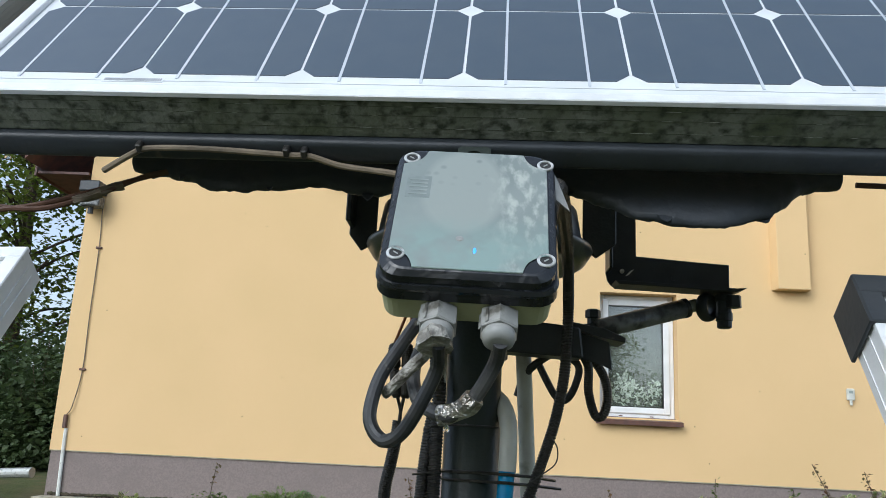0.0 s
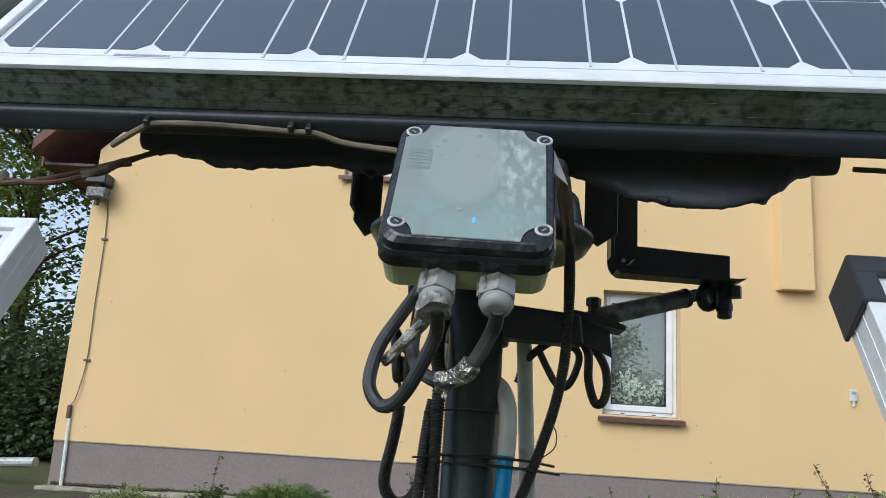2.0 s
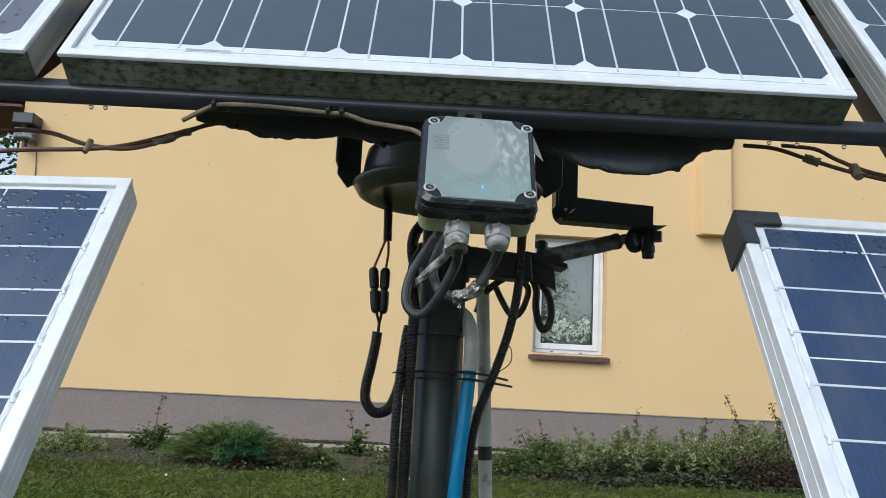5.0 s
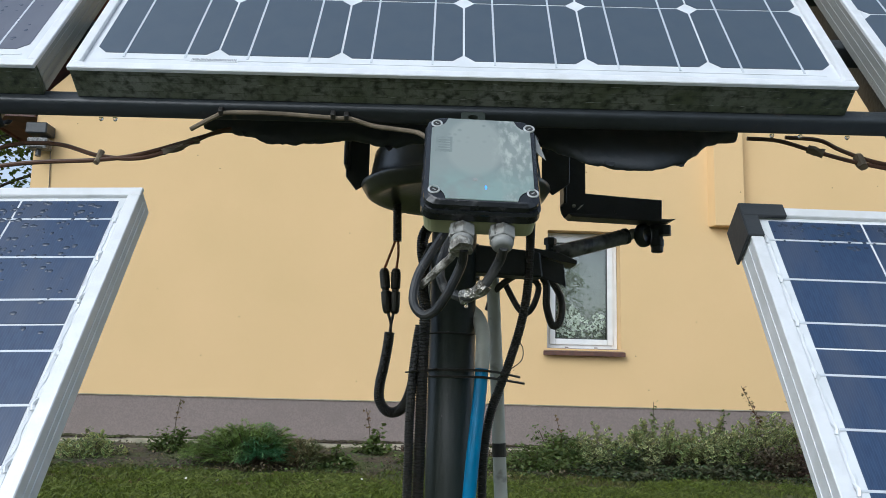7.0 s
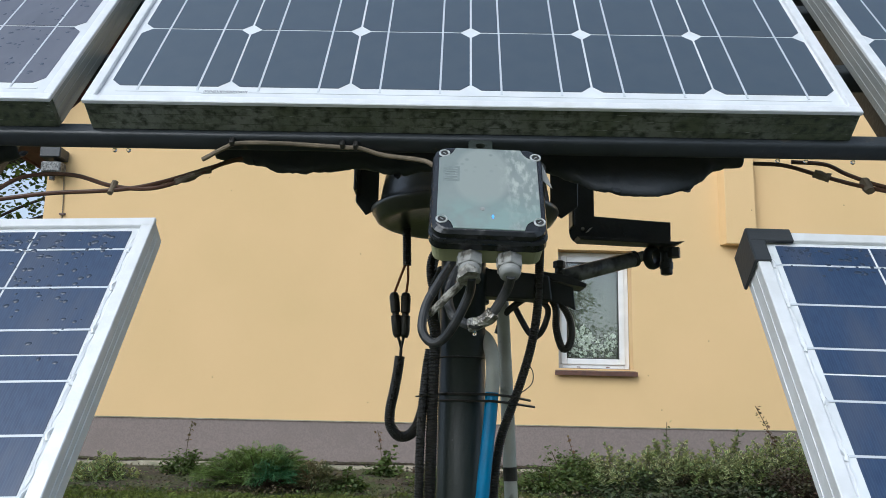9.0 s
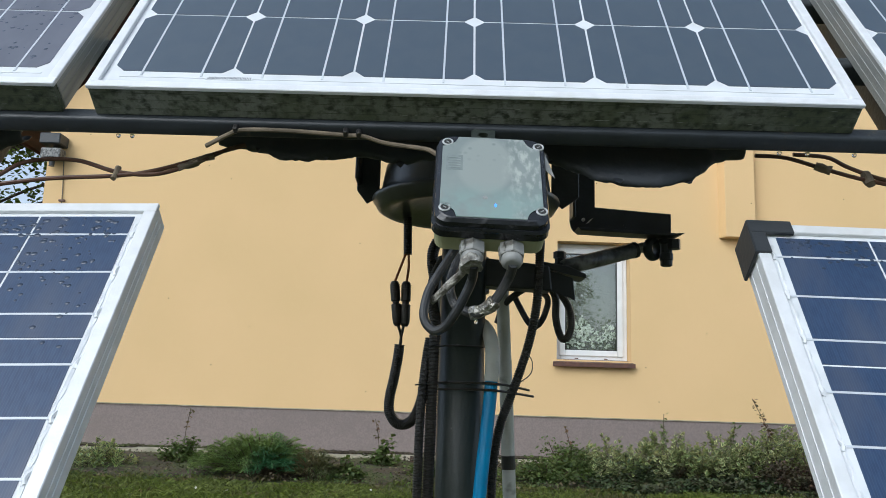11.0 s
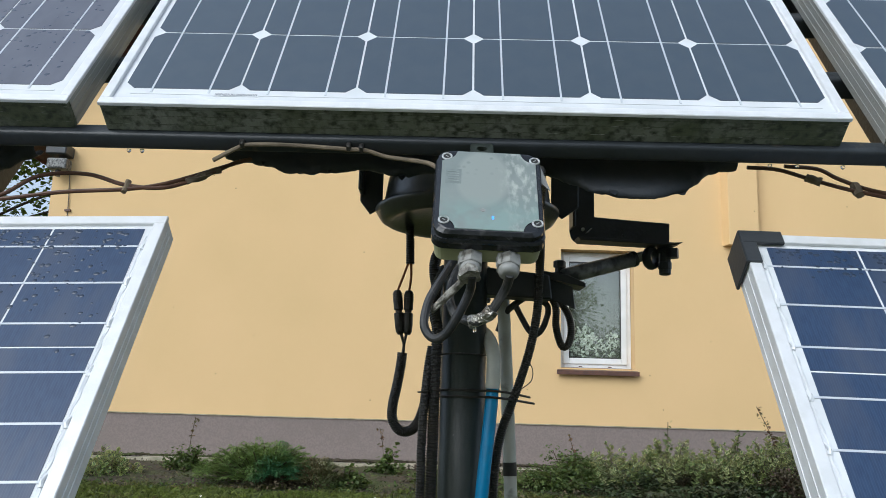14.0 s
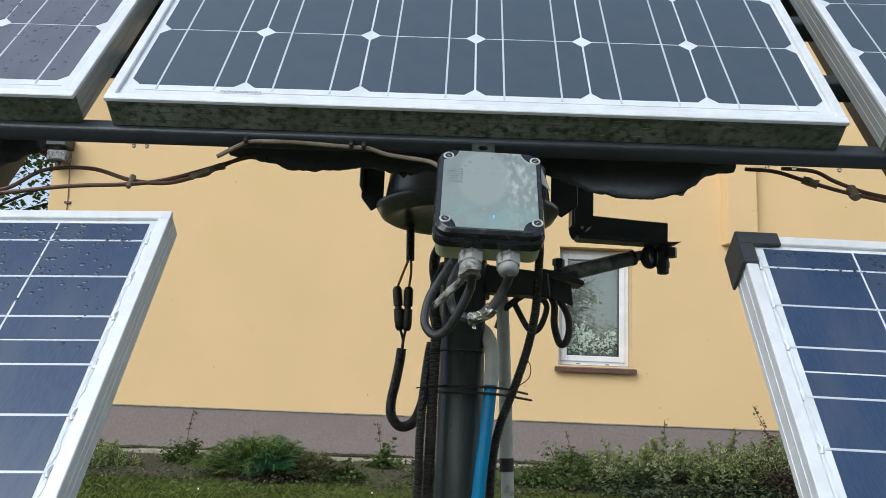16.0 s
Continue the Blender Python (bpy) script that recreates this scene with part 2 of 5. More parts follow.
def lid_material():
    """Cloudy clear plastic: fogged from within, with a paler oval patch and runs of water."""
    m = material("fogged_clear_lid", (0.228, 0.262, 0.243), 0.3, second=(0.18, 0.212, 0.197), scale=24, low=0.35, high=0.7, coat=0.6)
    n, l = m.node_tree.nodes, m.node_tree.links
    b = n["Principled BSDF"]
    old = b.inputs["Base Color"].links[0].from_socket
    where = n.new("ShaderNodeTexCoord")
    sep = n.new("ShaderNodeSeparateXYZ")
    l.new(where.outputs["Object"], sep.inputs[0])

    def mixed(base, colour, factor):
        mix = n.new("ShaderNodeMix")
        mix.data_type = "RGBA"
        l.new(factor, mix.inputs["Factor"])
        l.new(base, mix.inputs[6])
        mix.inputs[7].default_value = (*colour, 1)
        return mix.outputs[2]

    def ranged(socket, a, b2):
        r = n.new("ShaderNodeMapRange")
        r.inputs["From Min"].default_value, r.inputs["From Max"].default_value = a, b2
        l.new(socket, r.inputs["Value"])
        return r.outputs[0]

    def times(a, b2):
        t = n.new("ShaderNodeMath")
        t.operation = "MULTIPLY"
        l.new(a, t.inputs[0])
        l.new(b2, t.inputs[1])
        return t.outputs[0]

    # paler oval patch
    dist = n.new("ShaderNodeVectorMath")
    dist.operation = "DISTANCE"
    oval = n.new("ShaderNodeVectorMath")
    oval.operation = "MULTIPLY"
    oval.inputs[1].default_value = (1.0, 0.64, 0.0)
    l.new(where.outputs["Object"], oval.inputs[0])
    l.new(oval.outputs[0], dist.inputs[0])
    dist.inputs[1].default_value = (-0.006, 0.0096, 0.0)
    out = mixed(old, (0.265, 0.295, 0.27), ranged(dist.outputs["Value"], 0.0272, 0.0225))
    # runs of water on one side
    tex = n.new("ShaderNodeTexNoise")
    tex.inputs["Scale"].default_value, tex.inputs["Detail"].default_value = 190, 8
    wide = n.new("ShaderNodeMapping")
    wide.inputs["Scale"].default_value = (1, 0.45, 1)
    l.new(where.outputs["Object"], wide.inputs[0])
    l.new(wide.outputs[0], tex.inputs["Vector"])
    runs = times(ranged(tex.outputs["Fac"], 0.46, 0.66), ranged(sep.outputs[0], 0.008, 0.024))
    out = mixed(out, (0.4, 0.425, 0.385), runs)
    # beads of condensation along the upper edge
    beads = n.new("ShaderNodeTexVoronoi")
    beads.inputs["Scale"].default_value = 120
    l.new(where.outputs["Object"], beads.inputs["Vector"])
    out = mixed(out, (0.17, 0.2, 0.19), times(ranged(beads.outputs["Distance"], 0.3, 0.12), ranged(sep.outputs[1], 0.012, 0.05)))
    # board seen dimly through the lower part
    tex2 = n.new("ShaderNodeTexNoise")
    tex2.inputs["Scale"].default_value = 60
    l.new(where.outputs["Object"], tex2.inputs["Vector"])
    low = times(ranged(sep.outputs[1], -0.008, -0.034), ranged(tex2.outputs["Fac"], 0.3, 0.6))
    out = mixed(out, (0.22, 0.3, 0.275), low)
    l.new(out, b.inputs["Base Color"])
    return m


LID = lid_material()


def specked(m, scale, size, colour):
    """Sparse small dirt marks on an upright wall."""
    n, l = m.node_tree.nodes, m.node_tree.links
    b = n["Principled BSDF"]
    old = b.inputs["Base Color"].links[0].from_socket
    where = n.new("ShaderNodeTexCoord")
    sep, flat = n.new("ShaderNodeSeparateXYZ"), n.new("ShaderNodeCombineXYZ")
    l.new(where.outputs["Object"], sep.inputs[0])
    l.new(sep.outputs[0], flat.inputs[0])
    l.new(sep.outputs[2], flat.inputs[1])
    cells = n.new("ShaderNodeTexVoronoi")
    cells.voronoi_dimensions = "2D"
    cells.inputs["Scale"].default_value = scale
    l.new(flat.outputs[0], cells.inputs["Vector"])
    r = n.new("ShaderNodeMapRange")
    r.inputs["From Min"].default_value, r.inputs["From Max"].default_value = size * scale, size * scale * 0.6
    l.new(cells.outputs["Distance"], r.inputs["Value"])
    mix = n.new("ShaderNodeMix")
    mix.data_type = "RGBA"
    l.new(r.outputs[0], mix.inputs["Factor"])
    l.new(old, mix.inputs[6])
    mix.inputs[7].default_value = (*colour, 1)
    l.new(mix.outputs[2], b.inputs["Base Color"])


def lets_light_through(m, share):
    """Thin leaves: part of the light goes through them."""
    n, l = m.node_tree.nodes, m.node_tree.links
    b = n["Principled BSDF"]
    thin, mix = n.new("ShaderNodeBsdfTranslucent"), n.new("ShaderNodeMixShader")
    l.new(b.inputs["Base Color"].links[0].from_socket, thin.inputs["Color"])
    mix.inputs[0].default_value = share
    l.new(b.outputs[0], mix.inputs[1])
    l.new(thin.outputs[0], mix.inputs[2])
    l.new(mix.outputs[0], n["Material Output"].inputs["Surface"])


lets_light_through(LEAF, 0.6)
for leafy in (HEDGE, OLIVE, VARIEGATED, CREAM_LEAF, BLADE, BLADE_GREEN, RED_SHOOT, JUNIPER):
    lets_light_through(leafy, 0.4)


def fingered(m, gap, strength):
    """Fine printed silver lines across a cell."""
    n, l = m.node_tree.nodes, m.node_tree.links
    b = n["Principled BSDF"]
    old = b.inputs["Base Color"].links[0].from_socket
    where = n.new("ShaderNodeTexCoord")
    lines = n.new("ShaderNodeTexWave")
    lines.inputs["Scale"].default_value = 2 * math.pi / (20 * gap)
    l.new(where.outputs["Object"], lines.inputs["Vector"])
    r = n.new("ShaderNodeMapRange")
    r.inputs["From Min"].default_value, r.inputs["From Max"].default_value, r.inputs["To Max"].default_value = 0.72, 1.0, strength
    l.new(lines.outputs["Fac"], r.inputs["Value"])
    mix = n.new("ShaderNodeMix")
    mix.data_type = "RGBA"
    l.new(r.outputs[0], mix.inputs["Factor"])
    l.new(old, mix.inputs[6])
    mix.inputs[7].default_value = (0.2, 0.24, 0.32, 1)
    l.new(mix.outputs[2], b.inputs["Base Color"])


fingered(POLY, 0.0024, 0.09)
specked(STUCCO, 0.85, 0.008, (0.24, 0.16, 0.07))


def glowing(name, colour, strength):
    m = bpy.data.materials.new(name)
    m.use_nodes = True
    b = m.node_tree.nodes["Principled BSDF"]
    b.inputs["Base Color"].default_value = (*colour, 1)
    b.inputs["Emission Color"].default_value = (*colour, 1)
    b.inputs["Emission Strength"].default_value = strength
    return m


LED = glowing("blue_led", (0.05, 0.22, 1.0), 1.3)
DRIVE = material("worn_grey_steel", (0.2, 0.205, 0.2), 0.4, 0.0, second=(0.04, 0.042, 0.042), scale=40, third=(0.16, 0.15, 0.13), third_scale=60, third_low=0.62, third_high=0.72, bump=0.1, bump_scale=150)
LITTER = material("leaf_litter", (0.11, 0.085, 0.045), 0.8, second=(0.055, 0.09, 0.02), scale=2.2, low=0.42, high=0.52, random_island=0.6)


def curtain_material():
    """Fine sheer net: threads with clear gaps."""
    m = material("lace", (0.5, 0.54, 0.47), 0.9, second=(0.42, 0.46, 0.4), scale=14)
    m.node_tree.nodes["Principled BSDF"].inputs["Alpha"].default_value = 0.2
    return m


LACE = curtain_material()
WOVEN = material("woven_flowers", (0.55, 0.6, 0.5), 0.9, second=(0.4, 0.45, 0.36), scale=30, random_island=0.3)


# ---- builders ----
def part(name, bm, mat, parent=None, label="", smooth=False, m=None):
    """Links a bmesh (or a ready mesh) as one mesh object under a thing or a part."""
    if isinstance(bm, bmesh.types.BMesh):
        me = bpy.data.meshes.new(name)
        bmesh.ops.recalc_face_normals(bm, faces=bm.faces)
        bm.to_mesh(me)
        bm.free()
    else:
        me = bm
    if smooth:
        for poly in me.polygons:
            poly.use_smooth = True
    if not me.materials:
        me.materials.append(mat)
    ob = new(name, me)
    if parent:
        ob.parent = parent
    if m is not None:
        ob.matrix_basis = m
    if label:
        ob["label"] = label
    return ob


def thing(name, label, category, group="", m=None, kind=""):
    ob = new(name)
    ob.empty_display_size = 0.05
    if m is not None:
        ob.matrix_basis = m
    return tagged(ob, label, category, group, kind)


def block(x0, x1, y0, y1, z0, z1, bevel=0.0, segments=1, bm=None):
    """A box between two corners with its edges rounded."""
    bm = bm or bmesh.new()
    own = bmesh.new()
    bmesh.ops.create_cube(own, size=1.0)
    for v in own.verts:
        v.co = Vector(((x0 + x1) / 2 + v.co.x * (x1 - x0), (y0 + y1) / 2 + v.co.y * (y1 - y0), (z0 + z1) / 2 + v.co.z * (z1 - z0)))
    if bevel:
        bmesh.ops.bevel(own, geom=own.edges[:], offset=bevel, segments=segments, affect="EDGES", profile=0.5)
    return joined(bm, own)


def joined(bm, own, m=None):
    keep = {}
    for v in own.verts:
        keep[v] = bm.verts.new(m @ v.co if m is not None else v.co)
    for f in own.faces:
        bm.faces.new([keep[v] for v in f.verts])
    own.free()
    return bm


def prism(outline, depth, axis="z", at=0.0, bevel=0.0):
    """An outline of (a, b) pairs drawn out along an axis from at to at + depth."""
    bm = bmesh.new()

    def place(a, b, c):
        return {"z": (a, b, c), "y": (a, c, b), "x": (c, a, b)}[axis]

    low = [bm.verts.new(place(a, b, at)) for a, b in outline]
    high = [bm.verts.new(place(a, b, at + depth)) for a, b in outline]
    n = len(outline)
    bm.faces.new(low)
    bm.faces.new(high[::-1])
    for i in range(n):
        bm.faces.new((low[i], low[(i + 1) % n], high[(i + 1) % n], high[i]))
    if bevel:
        bmesh.ops.bevel(bm, geom=bm.edges[:], offset=bevel, segments=1, affect="EDGES")
    return bm


def smooth_path(points, step):
    """Points at even steps along a smooth curve through the given ones."""
    p = [Vector(q) for q in points]
    p = [2 * p[0] - p[1]] + p + [2 * p[-1] - p[-2]]
    fine = []
    for a, b, c, d in zip(p, p[1:], p[2:], p[3:]):
        for k in range(24):
            t = k / 24
            fine.append(0.5 * (2 * b + (c - a) * t + (2 * a - 5 * b + 4 * c - d) * t * t + (3 * b - a - 3 * c + d) * t ** 3))
    fine.append(p[-2])
    out, left = [fine[0]], 0.0
    for a, b in zip(fine, fine[1:]):
        seg = (b - a).length
        pos = step - left
        while pos <= seg:
            out.append(a.lerp(b, pos / seg))
            pos += step
        left = seg - (pos - step)
    if (out[-1] - fine[-1]).length > step * 0.3:
        out.append(fine[-1])
    return out


def tube(points, radius, step=0.006, sides=10, wave=0.0, period=0.004, bm=None, uneven=0.0, seed=0):
    """A round cable or hose through the points. wave: the depth of its corrugation."""
    bm = bm or bmesh.new()
    if wave:
        step = period / 4
    path = smooth_path(points, step)
    side = None
    rings = []
    for i, q in enumerate(path):
        way = (path[min(i + 1, len(path) - 1)] - path[max(i - 1, 0)]).normalized()
        if side is None:
            side = way.orthogonal().normalized()
        side = (side - way * side.dot(way)).normalized()
        other = way.cross(side)
        r = radius
        if wave:
            r += wave * (1 if i % 4 in (0, 1) else -1) * 0.5
        ring = []
        for k in range(sides):
            a = 2 * math.pi * k / sides
            rr = r
            if uneven:
                rr *= 1 + uneven * noise.noise(Vector((i * step * 90 + seed, math.cos(a) * 1.3, math.sin(a) * 1.3 + seed)))
            ring.append(bm.verts.new(q + (side * math.cos(a) + other * math.sin(a)) * rr))
        rings.append(ring)
    for a, b in zip(rings, rings[1:]):
        for k in range(sides):
            bm.faces.new((a[k], a[(k + 1) % sides], b[(k + 1) % sides], b[k]))
    bm.faces.new(rings[0][::-1])
    bm.faces.new(rings[-1])
    return bm


def lathe(profile, sides=32, m=None, bm=None):
    """A turned shape from (radius, height) pairs round the z axis."""
    own = bmesh.new()
    rings = [[own.verts.new((r * math.cos(2 * math.pi * k / sides), r * math.sin(2 * math.pi * k / sides), h)) for k in range(sides)] for r, h in profile]
    for a, b in zip(rings, rings[1:]):
        for k in range(sides):
            own.faces.new((a[k], a[(k + 1) % sides], b[(k + 1) % sides], b[k]))
    own.faces.new(rings[0][::-1])
    own.faces.new(rings[-1])
    return joined(bm or bmesh.new(), own, m)


def between(a, b):
    """The pose whose z axis runs from a to b."""
    a, b = Vector(a), Vector(b)
    return Matrix.Translation(a) @ (b - a).to_track_quat("Z", "Y").to_matrix().to_4x4()


def rod(a, b, radius, sides=16, bm=None):
    return lathe([(radius, 0), (radius, (Vector(b) - Vector(a)).length)], sides, between(a, b), bm)


def mesh_of(name, verts, faces):
    me = bpy.data.meshes.new(name)
    me.from_pydata([tuple(v) for v in verts], [], faces)
    return me


def leaves(name, spots, size, rng, droop=0.3, narrow=0.45, flat=False):
    """Small folded leaves at the given spots, each turned its own way, as one mesh."""
    verts, faces = [], []
    for p in spots:
        a, tilt = rng.uniform(0, 2 * math.pi), rng.uniform(-0.9, 0.9)
        s = size * rng.uniform(0.6, 1.3)
        way = Vector((math.cos(a) * math.cos(tilt), math.sin(a) * math.cos(tilt), math.sin(tilt) - droop)).normalized()
        side = way.cross(Vector((rng.uniform(-0.5, 0.5), rng.uniform(-0.5, 0.5), 1))).normalized() * s * narrow
        up = side.cross(way).normalized() * s * 0.12
        p = Vector(p)
        k = len(verts)
        verts += [p, p + way * s * 0.5 + side + up, p + way * s, p + way * s * 0.5 - side + up]
        faces += [(k, k + 1, k + 2), (k, k + 2, k + 3)]
    return mesh_of(name, verts, faces)


# ---- ground ----
GROUND = -0.07


def hollow(y):
    """The ground sinks a little along the wall."""
    return 0.09 * min(1.0, max(0.0, (y - 7.4) / 0.6)) if y < 9.0 else 0.0


bm = bmesh.new()
bmesh.ops.create_grid(bm, x_segments=120, y_segments=120, size=1)
for v in bm.verts:
    u, w = v.co.x, v.co.y
    v.co = Vector((math.copysign(abs(u) ** 3 * 600 + abs(u) * 9, u), math.copysign(abs(w) ** 3 * 600 + abs(w) * 9, w), 0))
    near = max(0, 1 - v.co.length / 30)
    v.co.z = GROUND + near * 0.035 * (noise.noise(v.co * 0.8) + 0.5 * noise.noise(v.co * 2.3)) - 0.01 - hollow(v.co.y)
ground = tagged(part("ground", bm, TURF, smooth=True), "uneven lawn of short grass in front of the house", "lawn", kind="structure")

# bare bed in front of the house
bm = bmesh.new()
bmesh.ops.create_grid(bm, x_segments=160, y_segments=24, size=1)
for v in bm.verts:
    x, d = 2.2 + v.co.x * 7.0, (v.co.y + 1) / 2
    edge = 5.95 + 0.18 * noise.noise(Vector((x * 0.9, 0, 3))) + 0.06 * noise.noise(Vector((x * 4, 0, 5)))
    y = edge + (8.58 - edge) * d
    z = GROUND + 0.012 + 0.045 * min(1, d * 4) * min(1, 6 - 6 * d) * (0.7 + 0.5 * noise.noise(Vector((x * 3, y * 3, 0)))) + 0.02 * noise.noise(Vector((x * 9, y * 9, 2))) - (0.05 if d == 0 else 0) - hollow(y)
    v.co = Vector((x, y, z))
tagged(part("flower_bed", bm, SOIL, smooth=True), "strip of bare dark soil along the house wall", "flower bed", kind="structure")

# ---- house ----
WALL_Y, CORNER, RIGHT, EAVE, RIDGE = 8.6, -4.39, 9.4, 3.62, 2.5
PLINTH_TOP = 0.37
RIDGE_Z = EAVE + (RIDGE - CORNER) * 1.0
house = thing("house", "yellow rendered house with a grey plinth and gable roof", "house")
WINDOWS = [(1.375, 2.19, 0.985, 2.3, "net"), (4.56, 5.35, 1.0, 2.37, "blind"), (-1.55, -0.72, 3.46, 4.8, "net")]


def wall_with_holes(outer_x, zs, holes, y0, y1):
    """A wall from a grid of blocks with the openings left out; its top is cut later."""
    xs = sorted({*outer_x, *(h[0] for h in holes), *(h[1] for h in holes)})
    zz = sorted({*zs, *(h[2] for h in holes), *(h[3] for h in holes)})
    bm = bmesh.new()
    grid = {}

    def vert(x, y, z):
        if (x, y, z) not in grid:
            grid[x, y, z] = bm.verts.new((x, y, z))
        return grid[x, y, z]

    solid = {(i, j): not any(h[0] <= (xs[i] + xs[i + 1]) / 2 <= h[1] and h[2] <= (zz[j] + zz[j + 1]) / 2 <= h[3] for h in holes) for i in range(len(xs) - 1) for j in range(len(zz) - 1)}
    for (i, j), full in solid.items():
        if not full:
            continue
        a, b, c, d = xs[i], xs[i + 1], zz[j], zz[j + 1]
        for y in (y0, y1):
            bm.faces.new((vert(a, y, c), vert(b, y, c), vert(b, y, d), vert(a, y, d)))
        for di, dj, e in ((-1, 0, ((a, c), (a, d))), (1, 0, ((b, c), (b, d))), (0, -1, ((a, c), (b, c))), (0, 1, ((a, d), (b, d)))):
            if not solid.get((i + di, j + dj), False):
                (p, q), (r, s) = e
                bm.faces.new((vert(p, y0, q), vert(r, y0, s), vert(r, y1, s), vert(p, y1, q)))
    return bm


bm = wall_with_holes((CORNER, RIGHT), (PLINTH_TOP, EAVE, 4.9), [w[:4] for w in WINDOWS], WALL_Y, WALL_Y + 0.32)
slope = 1.0
for sign, x0 in ((1, CORNER), (-1, RIGHT)):
    bmesh.ops.bisect_plane(bm, geom=bm.verts[:] + bm.edges[:] + bm.faces[:], plane_co=(x0, 0, EAVE), plane_no=Vector((-sign * slope, 0, 1)).normalized(), clear_outer=True)
part("wall", bm, STUCCO, house, "smooth yellow stucco wall")
part("gable", prism([(CORNER + 1.285, 4.903), (RIGHT - 1.285, 4.903), (RIDGE, RIDGE_Z - 0.05)], 0.3, "y", WALL_Y + 0.004), STUCCO, house)
part("side_wall", block(CORNER, CORNER + 0.3, WALL_Y + 0.325, 18, -0.3, EAVE - 0.02), STUCCO, house)
part("side_wall", block(RIGHT - 0.3, RIGHT, WALL_Y + 0.325, 18, -0.3, EAVE - 0.02), STUCCO, house)
part("back_wall", block(CORNER, RIGHT, 18.004, 18.3, -0.3, EAVE), STUCCO, house)
part("plinth", block(CORNER + 0.012, RIGHT - 0.012, WALL_Y + 0.009, WALL_Y + 0.32, -0.4, PLINTH_TOP - 0.003, 0.004), PLINTH, house, "dull mauve-grey rendered plinth")
part("drip_edge", block(CORNER + 0.002, RIGHT - 0.002, WALL_Y - 0.003, WALL_Y + 0.007, PLINTH_TOP - 0.006, PLINTH_TOP + 0.004), CONCRETE, house)
# roof slopes with their overhang
for sign, x0 in ((1, CORNER), (-1, RIGHT)):
    a = (x0 - sign * 0.62, EAVE - 0.62 * slope + 0.48)
    b = (RIDGE, RIDGE_Z + 0.42)
    part("roof", prism([a, b, (b[0], b[1] + 0.14), (a[0], a[1] + 0.14)], 9.9, "y", WALL_Y - 0.32), TILES, house, "brown tiled roof slope")
    part("soffit", block(min(x0 - sign * 0.6, x0 - sign * 0.01), max(x0 - sign * 0.6, x0 - sign * 0.01), WALL_Y - 0.05, 18.2, EAVE - 0.22, EAVE - 0.19), BROWN, house, "brown boarded soffit")
    part("fascia", block(x0 - sign * 0.63 - 0.012, x0 - sign * 0.63 + 0.012, WALL_Y - 0.05, 18.2, EAVE - 0.24, EAVE - 0.02), BROWN, house)
part("pilaster", prism([(3.19, WALL_Y + 0.02), (3.225, WALL_Y - 0.13), (3.565, WALL_Y - 0.13), (3.575, WALL_Y + 0.02)], 3.6, "z", 2.385, 0.006), STUCCO, house, "yellow rendered flue box")


def woven_border(x0, x1, z0, z1, y):
    """Leaves and blossoms woven into the lower half of a curtain, with an uneven upper line."""
    rng = random.Random(3)
    verts, faces = [], []

    def leaf(cx, cz, a, length, wide):
        k = len(verts)
        c, d = math.cos(a), math.sin(a)
        for u, v in ((0, 0), (0.35, 0.5), (0.7, 0.42), (1, 0), (0.7, -0.42), (0.35, -0.5)):
            verts.append((cx + c * u * length - d * v * wide, y + rng.uniform(-0.002, 0.002), cz + d * u * length + c * v * wide))
        faces.append(tuple(range(k, k + 6)))

    for k in range(120):
        cx, cz = rng.uniform(x0 + 0.02, x1 - 0.02), rng.uniform(z0, z1)
        if cz > z1 - 0.12 * (1 + math.sin(cx * 14)):
            continue
        turn = rng.uniform(0, 6.28)
        if k % 3 == 0:
            for p in range(6):
                leaf(cx, cz, turn + p * 1.047, 0.027, 0.02)
        else:
            for p in range(3):
                leaf(cx + rng.uniform(-0.03, 0.03), cz + rng.uniform(-0.03, 0.03), turn + p * 0.9, 0.048, 0.018)
    return mesh_of("woven_border", verts, faces)


